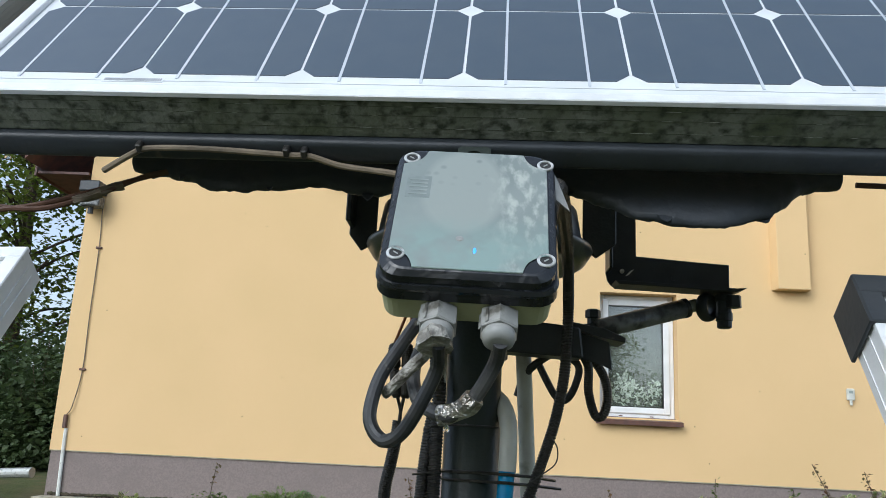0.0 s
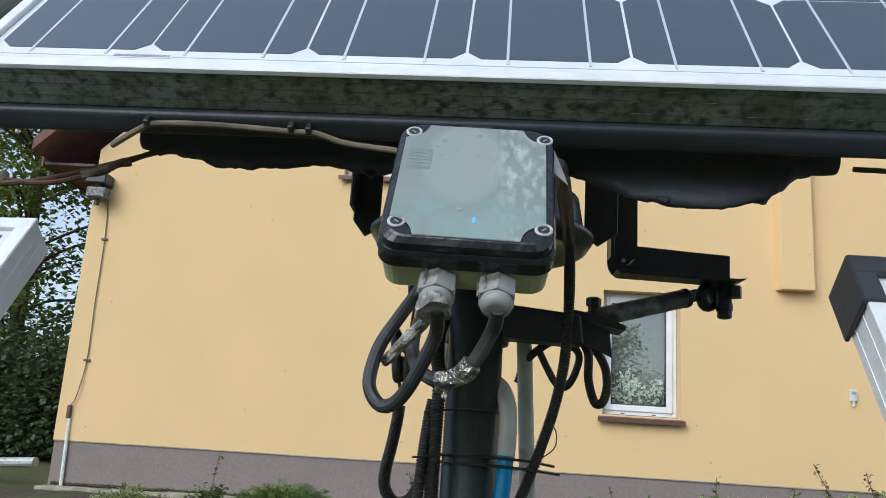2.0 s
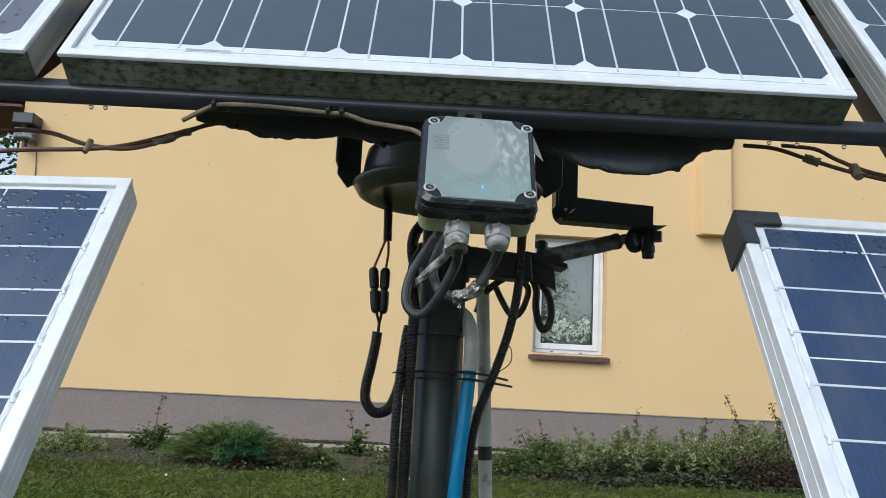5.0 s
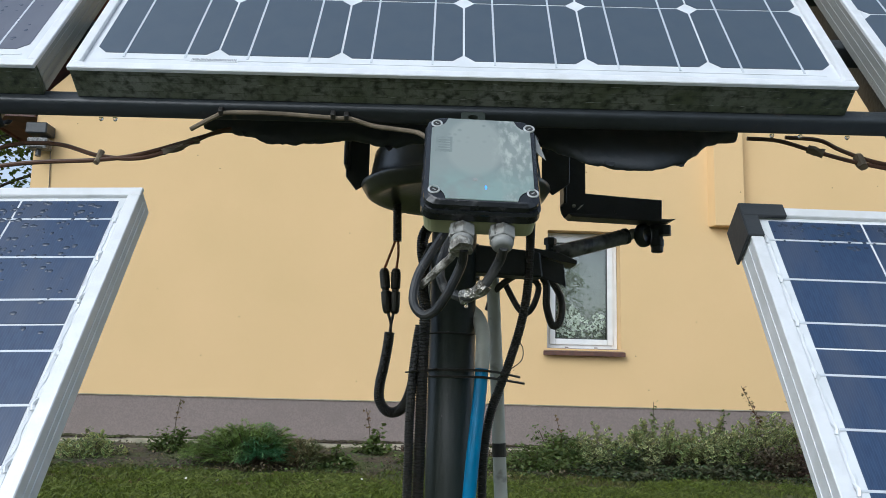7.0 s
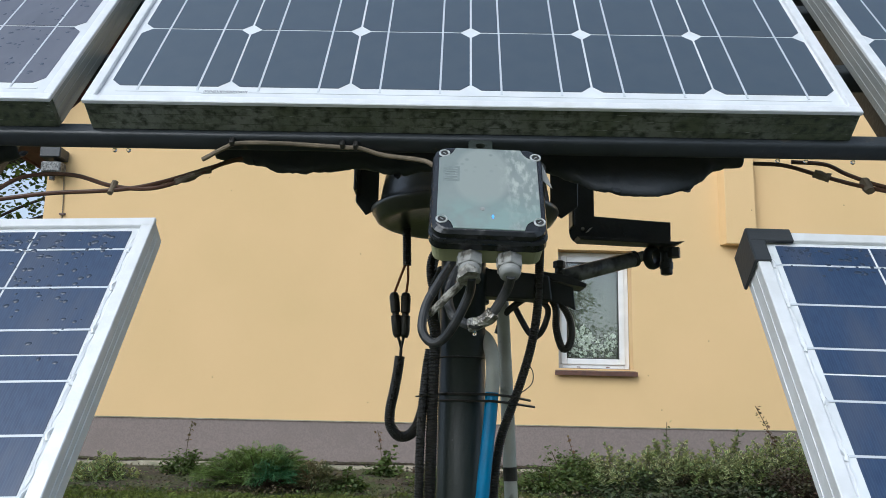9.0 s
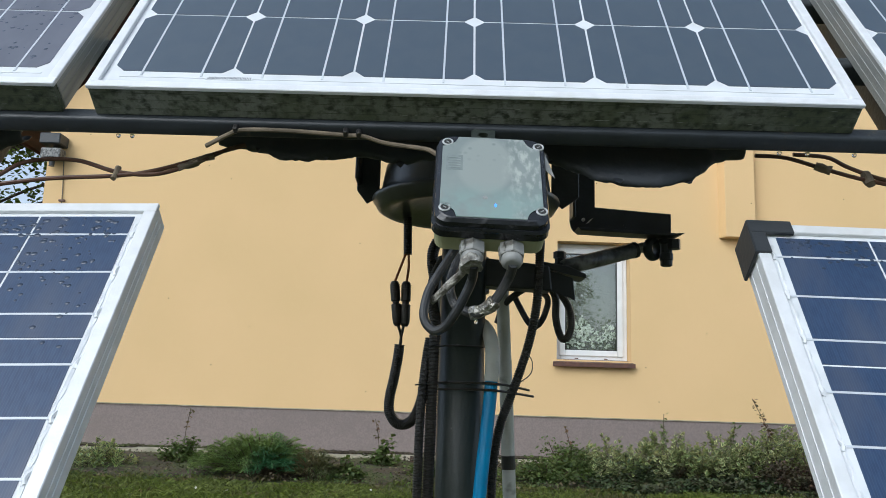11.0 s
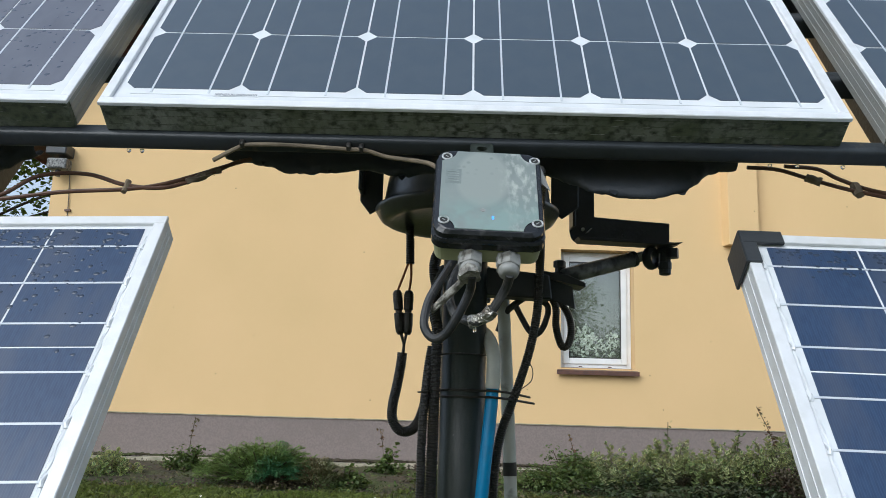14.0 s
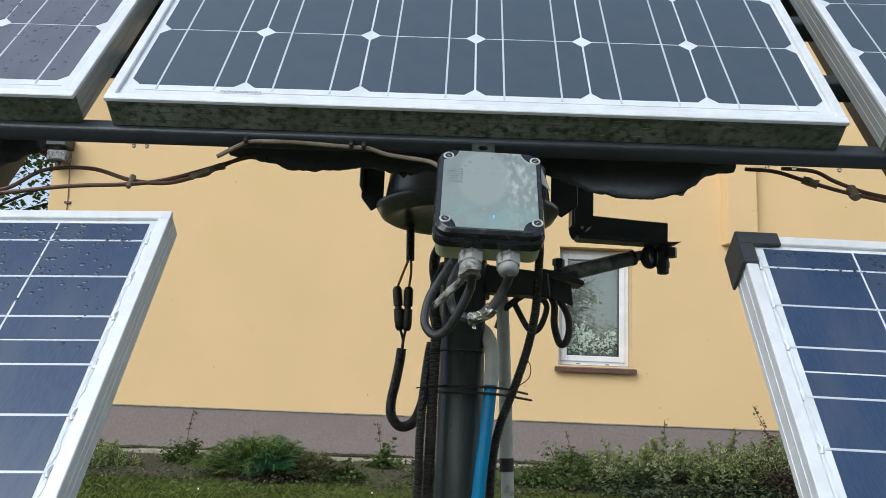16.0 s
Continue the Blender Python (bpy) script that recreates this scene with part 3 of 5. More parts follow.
def window(x0, x1, z0, z1, dressing):
    fy = WALL_Y + 0.16
    bar = 0.062
    frame_bm = bmesh.new()
    for a in ((x0 + 0.004, x0 + bar, z0, z1), (x1 - bar, x1 - 0.004, z0, z1), (x0 + bar, x1 - bar, z0, z0 + bar), (x0 + bar, x1 - bar, z1 - bar, z1 - 0.004)):
        block(a[0], a[1], fy, fy + 0.07, a[2], a[3], 0.006, 2, frame_bm)
    w = part("window", frame_bm, PVC_WHITE, house, "white plastic window in a yellow reveal")
    sash = bmesh.new()
    i = bar - 0.012
    b2 = 0.065
    for a in ((x0 + i, x0 + i + b2, z0 + i, z1 - i), (x1 - i - b2, x1 - i, z0 + i, z1 - i), (x0 + i + b2, x1 - i - b2, z0 + i, z0 + i + b2), (x0 + i + b2, x1 - i - b2, z1 - i - b2, z1 - i)):
        block(a[0], a[1], fy - 0.016, fy + 0.05, a[2], a[3], 0.007, 2, sash)
    part("sash", sash, PVC_WHITE, w)
    e = i + b2
    seal = bmesh.new()
    for a in ((x0 + e, x0 + e + 0.008, z0 + e, z1 - e), (x1 - e - 0.008, x1 - e, z0 + e, z1 - e), (x0 + e, x1 - e, z0 + e, z0 + e + 0.008), (x0 + e, x1 - e, z1 - e - 0.008, z1 - e)):
        block(a[0], a[1], fy - 0.004, fy + 0.01, a[2], a[3], 0, 1, seal)
    part("seal", seal, BLACK_PLASTIC, w)
    pane = part("pane", block(x0 + e - 0.003, x1 - e + 0.003, fy + 0.012, fy + 0.018, z0 + e - 0.003, z1 - e + 0.003), GLASS, w)
    pane.visible_shadow = False
    sill = prism([(WALL_Y + 0.16, z0 + 0.012), (WALL_Y - 0.075, z0 - 0.03), (WALL_Y - 0.075, z0 - 0.075), (WALL_Y - 0.06, z0 - 0.075), (WALL_Y - 0.055, z0 - 0.045), (WALL_Y + 0.16, z0 - 0.02)], x1 - x0 + 0.08, "x", x0 - 0.05)
    for v in sill.verts:
        if v.co.y > WALL_Y - 0.02:
            v.co.x = min(max(v.co.x, x0 + 0.003), x1 - 0.003)
    part("sill", sill, SILL, w, "brown metal sill")
    for k in range(2):
        cx = x0 + (x1 - x0) * (0.3 + 0.4 * k)
        part("drain_cap", block(cx - 0.02, cx + 0.02, fy - 0.004, fy + 0.004, z0 + 0.018, z0 + 0.028, 0.002), SILL, w)
    if dressing == "blind":
        part("blind_bar", block(x0 + e - 0.015, x1 - e + 0.015, fy + 0.055, fy + 0.075, z0 + e - 0.02, z0 + e + 0.002, 0.003), BLIND, w)
        slat = prism([(-0.004, -0.0135), (0.0, -0.012), (0.004, 0.0), (0.003, 0.0125), (0.0015, 0.0135), (0.0022, 0.0), (-0.0015, -0.0115)], x1 - x0 - 2 * e + 0.03, "x", x0 + e - 0.015)
        first = part("blind_slat", slat, BLIND, w, "closed grey-green blind slat", m=pose(0, fy + 0.065, z0 + e + 0.012))
        for k in range(1, int((z1 - z0 - 2 * e) / 0.0235)):
            part("blind_slat", first.data, BLIND, w, m=pose(0, fy + 0.065, z0 + e + 0.012 + k * 0.0235))
    else:
        cb = bmesh.new()
        nx, nz = 60, 4
        grid = [[cb.verts.new((x0 + e + (x1 - x0 - 2 * e) * i2 / nx, fy + 0.11 + 0.004 * math.sin(i2 * 0.9), (z1 - z0 - 2 * e) * j / nz)) for i2 in range(nx + 1)] for j in range(nz + 1)]
        for j in range(nz):
            for i2 in range(nx):
                cb.faces.new((grid[j][i2], grid[j][i2 + 1], grid[j + 1][i2 + 1], grid[j + 1][i2]))
        c = part("net_curtain", cb, LACE, w, "white net curtain with a flower border")
        c.location.z = z0 + e
        part("woven_border", woven_border(x0 + e, x1 - e, z0 + e + 0.05, z0 + (z1 - z0) * 0.42, fy + 0.098), WOVEN, w, "woven white flowers and leaves")
    # room walls coloured dark green to stand for the unlit depth
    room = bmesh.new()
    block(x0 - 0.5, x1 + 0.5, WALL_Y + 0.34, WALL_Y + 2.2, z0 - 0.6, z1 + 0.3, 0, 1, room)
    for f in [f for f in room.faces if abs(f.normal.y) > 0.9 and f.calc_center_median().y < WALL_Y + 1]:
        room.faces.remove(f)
    part("room_behind", room, ROOM_SHADE, w)


for w in WINDOWS:
    window(*w)

# broken concrete edge at the foot of the wall, with dirt and moss in the joint
bm = bmesh.new()
rng = random.Random(4)
x = CORNER
while x < 9.2:
    n = rng.uniform(0.5, 1.3)
    h = rng.uniform(-0.012, 0.006)
    block(x, x + n - 0.012, WALL_Y - 0.22 + rng.uniform(-0.03, 0.02), WALL_Y - 0.01, -0.3, GROUND - 0.006 + h, 0.01, 2, bm)
    x += n
tagged(part("concrete_edging", bm, CONCRETE), "cracked concrete edging along the plinth", "edging", kind="structure")
dirt = []
x = CORNER + 0.05
while x < 9.0:
    dirt.append((x, WALL_Y + 0.004 + 0.008 * noise.noise(Vector((x * 3, 1, 0))), GROUND + 0.004 + 0.011 * noise.noise(Vector((x * 5, 0, 0)))))
    x += 0.05
tagged(part("dirt_line", tube(dirt, 0.016, 0.02, 7, uneven=0.9), SOIL), "dark crumbling dirt in the joint below the plinth", "dirt", kind="stuff")

# corner floodlight
flood = thing("wall_lamp", "small brown floodlight on the corner of the yellow wall", "lamp")
part("housing", block(-4.385, -4.16, WALL_Y - 0.2, WALL_Y - 0.05, 3.0, 3.125, 0.02, 2), DRIVE, flood, "weathered grey lamp housing")
part("bracket", block(-4.31, -4.27, WALL_Y - 0.07, WALL_Y - 0.001, 3.1, 3.17, 0.004), STEEL_BLACK, flood)
part("knuckle", rod((-4.28, WALL_Y - 0.12, 2.93), (-4.28, WALL_Y - 0.12, 3.01), 0.03, 10), STEEL_BLACK, flood)
# black block stands for the shaded soffit; the shade is in its colour
part("soffit_shade", block(-4.4, -4.17, WALL_Y - 0.22, WALL_Y - 0.001, 3.165, 3.29, 0.012), STEEL_BLACK, flood, "black block standing for the shaded soffit above the lamp")

# thin cable down the corner, with clips
wc = thing("wall_cable", "thin brown cable clipped down the corner of the wall", "cable")
part("wire", tube([(-4.2, WALL_Y - 0.012, 3.02), (-4.173, WALL_Y - 0.012, 2.57), (-4.165, WALL_Y - 0.014, 1.8), (-4.155, WALL_Y - 0.012, 1.22), (-4.2, WALL_Y - 0.03, 0.83), (-4.255, WALL_Y - 0.014, 0.74)], 0.006, 0.03, 6), TAN_CABLE, wc)
for z, x in ((2.567, -4.173), (1.222, -4.155)):
    part("clip", block(x - 0.035, x + 0.035, WALL_Y - 0.025, WALL_Y - 0.001, z - 0.012, z + 0.012, 0.004), SILL, wc)
part("ground_clamp", block(-4.275, -4.235, WALL_Y - 0.04, WALL_Y - 0.001, 0.6, 0.74, 0.006), SILL, wc)
part("earth_strip", tube([(-4.24, WALL_Y - 0.01, 0.6), (-4.235, WALL_Y - 0.012, 0.36), (-4.22, WALL_Y - 0.012, -0.1)], 0.02, 0.05, 8), PIPE_GREY, wc)

# small sensor box and utility cabinet
sensor = thing("outdoor_sensor", "small white sensor box on the yellow wall", "sensor")
part("case", block(3.905, 3.985, WALL_Y - 0.035, WALL_Y - 0.001, 1.265, 1.385, 0.01, 2), BOX_WHITE, sensor)
part("window", block(3.925, 3.965, WALL_Y - 0.038, WALL_Y - 0.034, 1.335, 1.362, 0.001), BLIND, sensor)
part("cable_stub", rod((3.945, WALL_Y - 0.02, 1.215), (3.945, WALL_Y - 0.02, 1.267), 0.014, 10), PIPE_GREY, sensor)
meter = thing("utility_cabinet", "off-white plastic utility cabinet on the plinth", "utility box")
part("body", block(4.645, 4.945, WALL_Y - 0.1, WALL_Y + 0.016, 0.115, 0.325, 0.008, 2), BOX_WHITE, meter)
part("door", block(4.655, 4.935, WALL_Y - 0.108, WALL_Y - 0.1, 0.125, 0.315, 0.003), BOX_WHITE, meter)
part("lock", rod((4.79, WALL_Y - 0.116, 0.16), (4.79, WALL_Y - 0.107, 0.16), 0.014, 10), SILL, meter)
for k, cx in enumerate((4.765, 4.825)):
    part("sticker", block(cx - 0.014, cx + 0.014, WALL_Y - 0.111, WALL_Y - 0.108, 0.268, 0.282, 0), BLUE_SIGN, meter)
drain = thing("drain_pipe", "grey drain pipe lying on the ground beside the house", "pipe")
part("pipe", tube([(-7.5, 9.0, 0.02), (-5.6, 8.9, 0.06), (-4.6, 8.75, 0.12)], 0.055, 0.1, 12), WEATHERED, drain, "weathered dull grey pipe")

# ---- solar panels ----
TRACKER = pose(0.0395, 0.6019, 0.9694, 53.6, 0.0, -1.486)
PITCH, ACROSS = 0.1275, 0.1302


def at(x, v, w):
    """A place on the tilted rack: across, up the slope, out of the glass."""
    return TRACKER @ Vector((x, v, w))


def cell_mesh(width, height, cut):
    a, b = width / 2, height / 2
    pts = [(-a + cut, -b), (a - cut, -b), (a, -b + cut), (a, b - cut), (a - cut, b), (-a + cut, b), (-a, b - cut), (-a, -b + cut)] if cut else [(-a, -b), (a, -b), (a, b), (-a, b)]
    verts = [(x, y, 0.0006) for x, y in pts] + [(x, y, 0) for x, y in pts]
    n = len(pts)
    return mesh_of("cell", verts, [tuple(range(n))] + [(i, i + n, (i + 1) % n + n, (i + 1) % n) for i in range(n)])


MONO_CELL = cell_mesh(0.1278, 0.1249, 0.0105)
MONO_CELL.materials.append(MONO)
SKYLIT_CELL = cell_mesh(0.1278, 0.1249, 0.0105)
SKYLIT_CELL.materials.append(MONO_SKYLIT)
POLY_CELL = cell_mesh(0.0955, 0.1678, 0)
POLY_CELL.materials.append(POLY)
DEEP = 0.034


def frame_bars(p, x0, x1, v0, v1, lip, foot, edges, ribs=(-0.009, -0.018, -0.027), rib=0.0015, deep=DEEP):
    """The four bars of a panel: a clean lip round the glass and the outer side below it."""
    for name, (a, b, c, d) in (("bottom", (x0, x1, v0, v0 + lip)), ("top", (x0, x1, v1 - lip, v1)), ("one", (x0, x0 + lip, v0 + lip, v1 - lip)), ("other", (x1 - lip, x1, v0 + lip, v1 - lip))):
        part("frame_lip", block(a, b, c, d, -0.002, 0.003, 0.0008), ALU, p)
    part("frame_side", block(x0 + 0.0015, x1 - 0.0015, v0 + 0.0012, v0 + 0.009, -deep, -0.002, 0.0006), foot, p, "side bar stained green and black by algae" if foot is ALGAE else "")
    if foot is ALGAE:
        for w in (-0.0065, -0.0145, -0.0255):
            part("extrusion_ridge", block(x0 + 0.002, x1 - 0.002, v0 + 0.001, v0 + 0.0014, w - 0.0002, w + 0.0002), RUBBED, p, "thin raised line rubbed bare in places")
    part("frame_side", block(x0 + 0.0015, x1 - 0.0015, v1 - 0.009, v1 - 0.0012, -deep, -0.002), ALU, p)
    for s, x in ((1, x0 + 0.0012), (-1, x1 - 0.0012)):
        bm = block(min(x, x + s * 0.003), max(x, x + s * 0.003), v0 + 0.009, v1 - 0.009, -deep, -0.002)
        for w in ribs:
            block(min(x - s * 0.0005, x), max(x - s * 0.0005, x), v0 + 0.009, v1 - 0.009, w - rib, w + rib, 0, 1, bm)
        part("frame_side", bm, edges, p, "ribbed aluminium side bar")
        part("frame_flange", block(min(x + s * 0.003, x + s * 0.022), max(x + s * 0.003, x + s * 0.022), v0 + 0.009, v1 - 0.009, -deep, -deep + 0.002), ALU, p)


def mono_panel(label, m, cell=None, aside=0.0, wider=0.0):
    p = thing("solar_panel", label, "solar panel", "panels of the upper row", m)
    x0, x1, v0, v1 = -0.404 - wider, 0.404, -0.035, 12 * PITCH + 0.035
    frame_bars(p, x0, x1, v0, v1, 0.011, ALGAE, WEATHERED)
    part("backsheet", block(x0 + 0.004, x1 - 0.004, v0 + 0.004, v1 - 0.004, -0.006, -0.0015), BACKSHEET, p, "white backsheet under glass")
    for i in range(6):
        for j in range(12):
            c = new("cell", cell or MONO_CELL)
            c.parent = p
            c.location = ((i - 2.5) * ACROSS + aside, (j + 0.5) * PITCH, -0.0015)
        for s in (-1, 1):
            x = (i - 2.5) * ACROSS + aside + s * 0.0322
            part("busbar", block(x - 0.0011, x + 0.0011, -0.007, 12 * PITCH + 0.004, -0.0012, -0.0006), RIBBON, p)
    for s in (-1, 1):
        part("string_ribbon", block(-0.38, 0.38, (6 + s * 6) * PITCH + s * 0.009 - 0.0014, (6 + s * 6) * PITCH + s * 0.009 + 0.0014, -0.0015, -0.0009), BACKSHEET, p)
    return p


def barcode(p, x0, x1, v0, v1):
    tagb = part("barcode_label", block(x0, x1, v0, v1, -0.0015, -0.0008), LABEL_WHITE, p, "small white barcode label")
    bm = bmesh.new()
    r = random.Random(8)
    x = x0 + 0.002
    while x < x1 - 0.002:
        w = r.choice((0.0004, 0.0007, 0.001))
        block(x, x + w, v0 + 0.001, v1 - 0.001, -0.0008, -0.0005, 0, 1, bm)
        x += w + r.choice((0.0005, 0.0008))
    part("bars", bm, LABEL_INK, tagb)


centre_panel = mono_panel("black mono solar panel with chamfered cells and mossy lower edge", TRACKER, wider=0.0035)
barcode(centre_panel, -0.287, -0.237, -0.0125, -0.0065)
mono_panel("mono solar panel beside its neighbour, wet with raindrops", TRACKER @ pose(-0.8455, 0.002, 0), SKYLIT_CELL, -0.008)
right_panel = mono_panel("mono solar panel with a pale ribbed side bar", TRACKER @ pose(0.854, 0.002, 0, 0, 0, 0.6))


def poly_panel(label, m, side, ribs, rib, deep, margin):
    """A smaller blue panel; side 1 has its near edge at x = 0 and runs to +x, -1 the other way. Its top edge is at v = 0."""
    p = thing("solar_panel", label, "solar panel", "panels of the lower row", m)
    cols, rows, px, pv = 8, 4, 0.098, 0.17
    wide, tall = cols * px + 0.048, rows * pv + 0.04
    x0, x1 = (0, wide) if side > 0 else (-wide, 0)
    inset = margin if side > 0 else wide - margin - cols * px
    frame_bars(p, x0, x1, -tall, 0, 0.0125, ALU, ALU, ribs, rib, deep)
    part("backsheet", block(x0 + 0.004, x1 - 0.004, -tall + 0.004, -0.004, -0.006, -0.0015), BACKSHEET, p)
    for i in range(cols):
        for j in range(rows):
            c = new("cell", POLY_CELL)
            c.parent = p
            c.location = (x0 + inset + (i + 0.5) * px, -0.0168 - (j + 0.5) * pv, -0.0015)
    for j in range(rows):
        for k in (-1, 0, 1):
            v = -0.0168 - (j + 0.5) * pv + k * 0.0553
            part("busbar", block(x0 + 0.018, x1 - 0.018, v - 0.0012, v + 0.0012, -0.0012, -0.0006), RIBBON, p)
    # ragged bead of sealant along the lip
    xe = 0.0125 * side
    rr = random.Random(5)
    pts = [(xe + side * (0.004 + rr.uniform(0, 0.0025)), -0.03 - k * 0.012, -0.0026) for k in range(int((tall - 0.05) / 0.012))]
    part("sealant", tube(pts, 0.0024, 0.004, 6, uneven=0.5, seed=side * 3), BACKSHEET, p, "ragged white sealant bead")
    for j in range(rows):
        for k in (-1, 0, 1):
            v = -0.0168 - (j + 0.5) * pv + k * 0.0553
            part("sealant_dab", tube([(xe + side * 0.002, v + 0.006, -0.0008), (xe + side * 0.004, v, 0.0002), (xe + side * 0.003, v - 0.005, -0.0008)], 0.0019, 0.002, 7, uneven=0.6, seed=j * 3 + k), BACKSHEET, p)
    return p


left_low = poly_panel("blue polycrystalline solar panel, wet, in an aluminium frame", TRACKER @ pose(-0.325, -0.1195, -0.087, -2.64, 0, 2.44), -1, (-0.011, -0.019), 0.0008, 0.0294, 0.0198)
right_low = poly_panel("blue polycrystalline solar panel with a black corner cap", TRACKER @ pose(0.2978, -0.0986, -0.11, 0, 0, -0.97), 1, (-0.012, -0.028), 0.0003, 0.036, 0.024)
cap = bmesh.new()
block(-0.003, 0.044, -0.016, 0.003, 0.0005, 0.0055, 0.001, 1, cap)
block(-0.003, 0.0135, -0.046, -0.0155, 0.0005, 0.0055, 0.001, 1, cap)
block(-0.0035, 0.0, -0.046, 0.003, -0.04, 0.005, 0.001, 1, cap)
block(-0.003, 0.044, 0.0, 0.0035, -0.04, 0.005, 0.001, 1, cap)
part("corner_cap", cap, CAP, right_low, "black plastic corner cap")

# ---- rack ----
rack = thing("tracker_rack", "black steel rack of square tubes under the panels", "rack")


def rail(x0, x1, v0, v1, w0, w1, name="rail"):
    ob = part(name, block(x0, x1, v0, v1, w0, w1, 0.005 if name == "rail" and w1 - w0 > 0.01 else 0.0015, 4), STEEL_BLACK, rack, smooth=True)
    ob.matrix_basis = TRACKER
    return ob


rail(-1.25, 1.25, -0.0415, -0.021, -0.056, -0.0345)
rail(-1.25, 1.25, 0.108, 0.128, -0.065, -0.0345)
rail(-1.25, 1.25, 0.262, 0.282, -0.0655, -0.0345)
rail(-1.25, 1.25, 1.30, 1.34, -0.0745, -0.0345)
for x in (-0.62, 0.58):
    rail(x - 0.02, x + 0.02, -0.7, 1.4, -0.175, -0.14, "spine")
    rail(x - 0.016, x + 0.016, -0.0405, -0.022, -0.14, -0.0565, "spacer")
    rail(x - 0.016, x + 0.016, 1.305, 1.335, -0.14, -0.075, "spacer")
for x0, x1, v, w0, w1 in ((-1.0, -0.38, -0.24, -0.1395, -0.112), (-1.0, -0.4, -0.62, -0.1395, -0.1), (0.34, 1.0, -0.24, -0.152, -0.1465), (0.34, 1.0, -0.62, -0.152, -0.1465)):
    rail(x0, x1, v, v + 0.03, w0, w1, "cross_bar")
rail(-0.66, 0.62, 0.62, 0.68, -0.24, -0.1765, "torque_tube")
# strap with a hole that carries the box
strap = bmesh.new()
hole, edge = [], []
for k in range(24):
    a = 2 * math.pi * k / 24
    c, d = math.cos(a), math.sin(a)
    far = 1 / max(abs(c) / 0.0125, (d / 0.0098 if d > 0 else -d / 0.085))
    hole.append((0.011 + 0.0055 * c, -0.0516 + 0.0042 * d))
    edge.append((0.011 + far * c, -0.0516 + far * d))
loops = [[strap.verts.new((x, v, w)) for x, v in ring] for ring, w in ((hole, -0.0355), (edge, -0.0355), (edge, -0.0395), (hole, -0.0395))]
for a, b in zip(loops, loops[1:] + loops[:1]):
    for k in range(24):
        strap.faces.new((a[k], a[(k + 1) % 24], b[(k + 1) % 24], b[k]))
s = part("strap", strap, MAST, rack, "perforated steel strap")
s.matrix_basis = TRACKER

# ---- black film hanging under the rail ----
def hanging_film(label, profile, thick, seed):
    bm = bmesh.new()
    path = smooth_path([(x, v, 0) for x, v in profile], 0.004)
    rows = []
    for p in path:
        ring = []
        n = 14
        for k in range(n):
            a = math.pi * k / (n - 1)
            depth = 0.03 - p.y
            v = 0.03 - depth * max(0.0, math.sin(a)) ** 0.7
            w = -0.1 + math.cos(a) * thick
            wob = 0.0018 * noise.noise(Vector((p.x * 38, v * 60 + seed, w * 40))) + 0.001 * noise.noise(Vector((p.x * 130, k * 0.35, seed)))
            wob += 0.0012 * noise.noise(Vector((p.x * 60 + v * 25, seed, 4))) * math.sin(a)
            ragged = 0.0022 * noise.noise(Vector((p.x * 320, 0, seed))) if 5 <= k <= 8 else 0
            ring.append(bm.verts.new((p.x, v + wob + ragged, w + wob * 1.6)))
        rows.append(ring)
    for a, b in zip(rows, rows[1:]):
        for k in range(len(a) - 1):
            bm.faces.new((a[k], a[k + 1], b[k + 1], b[k]))
    wrap = thing("plastic_wrap", label, "plastic wrap", m=TRACKER)
    part("sheet", bm, FILM, wrap, smooth=True).modifiers.new("thick", "SOLIDIFY").thickness = 0.0012
    rng = random.Random(int(seed))
    for k in range(7):
        p = path[int(len(path) * (0.08 + 0.13 * k))]
        w, d = rng.uniform(0.003, 0.008), rng.uniform(0.003, 0.008)
        part("torn_edge", prism([(p.x - w, p.y + 0.006), (p.x + w, p.y + 0.006), (p.x + w * 0.5, p.y - d * 0.5), (p.x + w * 0.1, p.y - d), (p.x - w * 0.6, p.y - d * 0.3)], 0.001, "z", -0.1 + rng.uniform(-0.004, 0.004)), FILM, wrap)
    return wrap


hanging_film("sagging black plastic film wrapped round cables under the rail", [(-0.296, 0.008), (-0.275, 0.006), (-0.261, 0.004), (-0.235, -0.009), (-0.197, -0.021), (-0.169, -0.014), (-0.126, -0.008), (-0.09, -0.019), (-0.061, -0.013), (0.0, -0.01), (0.06, -0.004), (0.09, -0.01), (0.118, -0.026), (0.143, -0.04), (0.173, -0.049), (0.212, -0.05), (0.252, -0.031), (0.29, 0.004), (0.318, 0.011)], 0.012, 1.0)
hanging_film("torn black plastic film bundled under the end of the rail", [(-0.95, 0.0), (-0.82, -0.05), (-0.72, -0.078), (-0.63, -0.07), (-0.58, -0.045), (-0.55, -0.01), (-0.53, 0.012)], 0.014, 7.0)

# tan cable tied along the rail
tan = thing("tied_cable", "tan cable tied along the black rail", "cable")
part("sheath", tube([at(-0.290, -0.0455, -0.064), at(-0.262, -0.0455, -0.0475), at(-0.245, -0.0455, -0.0415), at(-0.197, -0.0455, -0.0412), at(-0.135, -0.0455, -0.045), at(-0.118, -0.0455, -0.0455), at(-0.096, -0.0455, -0.0535), at(-0.073, -0.047, -0.056), at(-0.055, -0.053, -0.054), at(-0.043, -0.063, -0.05), at(-0.03, -0.085, -0.045), at(-0.022, -0.12, -0.035)], 0.0026, 0.005, 8), TAN_CABLE, tan)
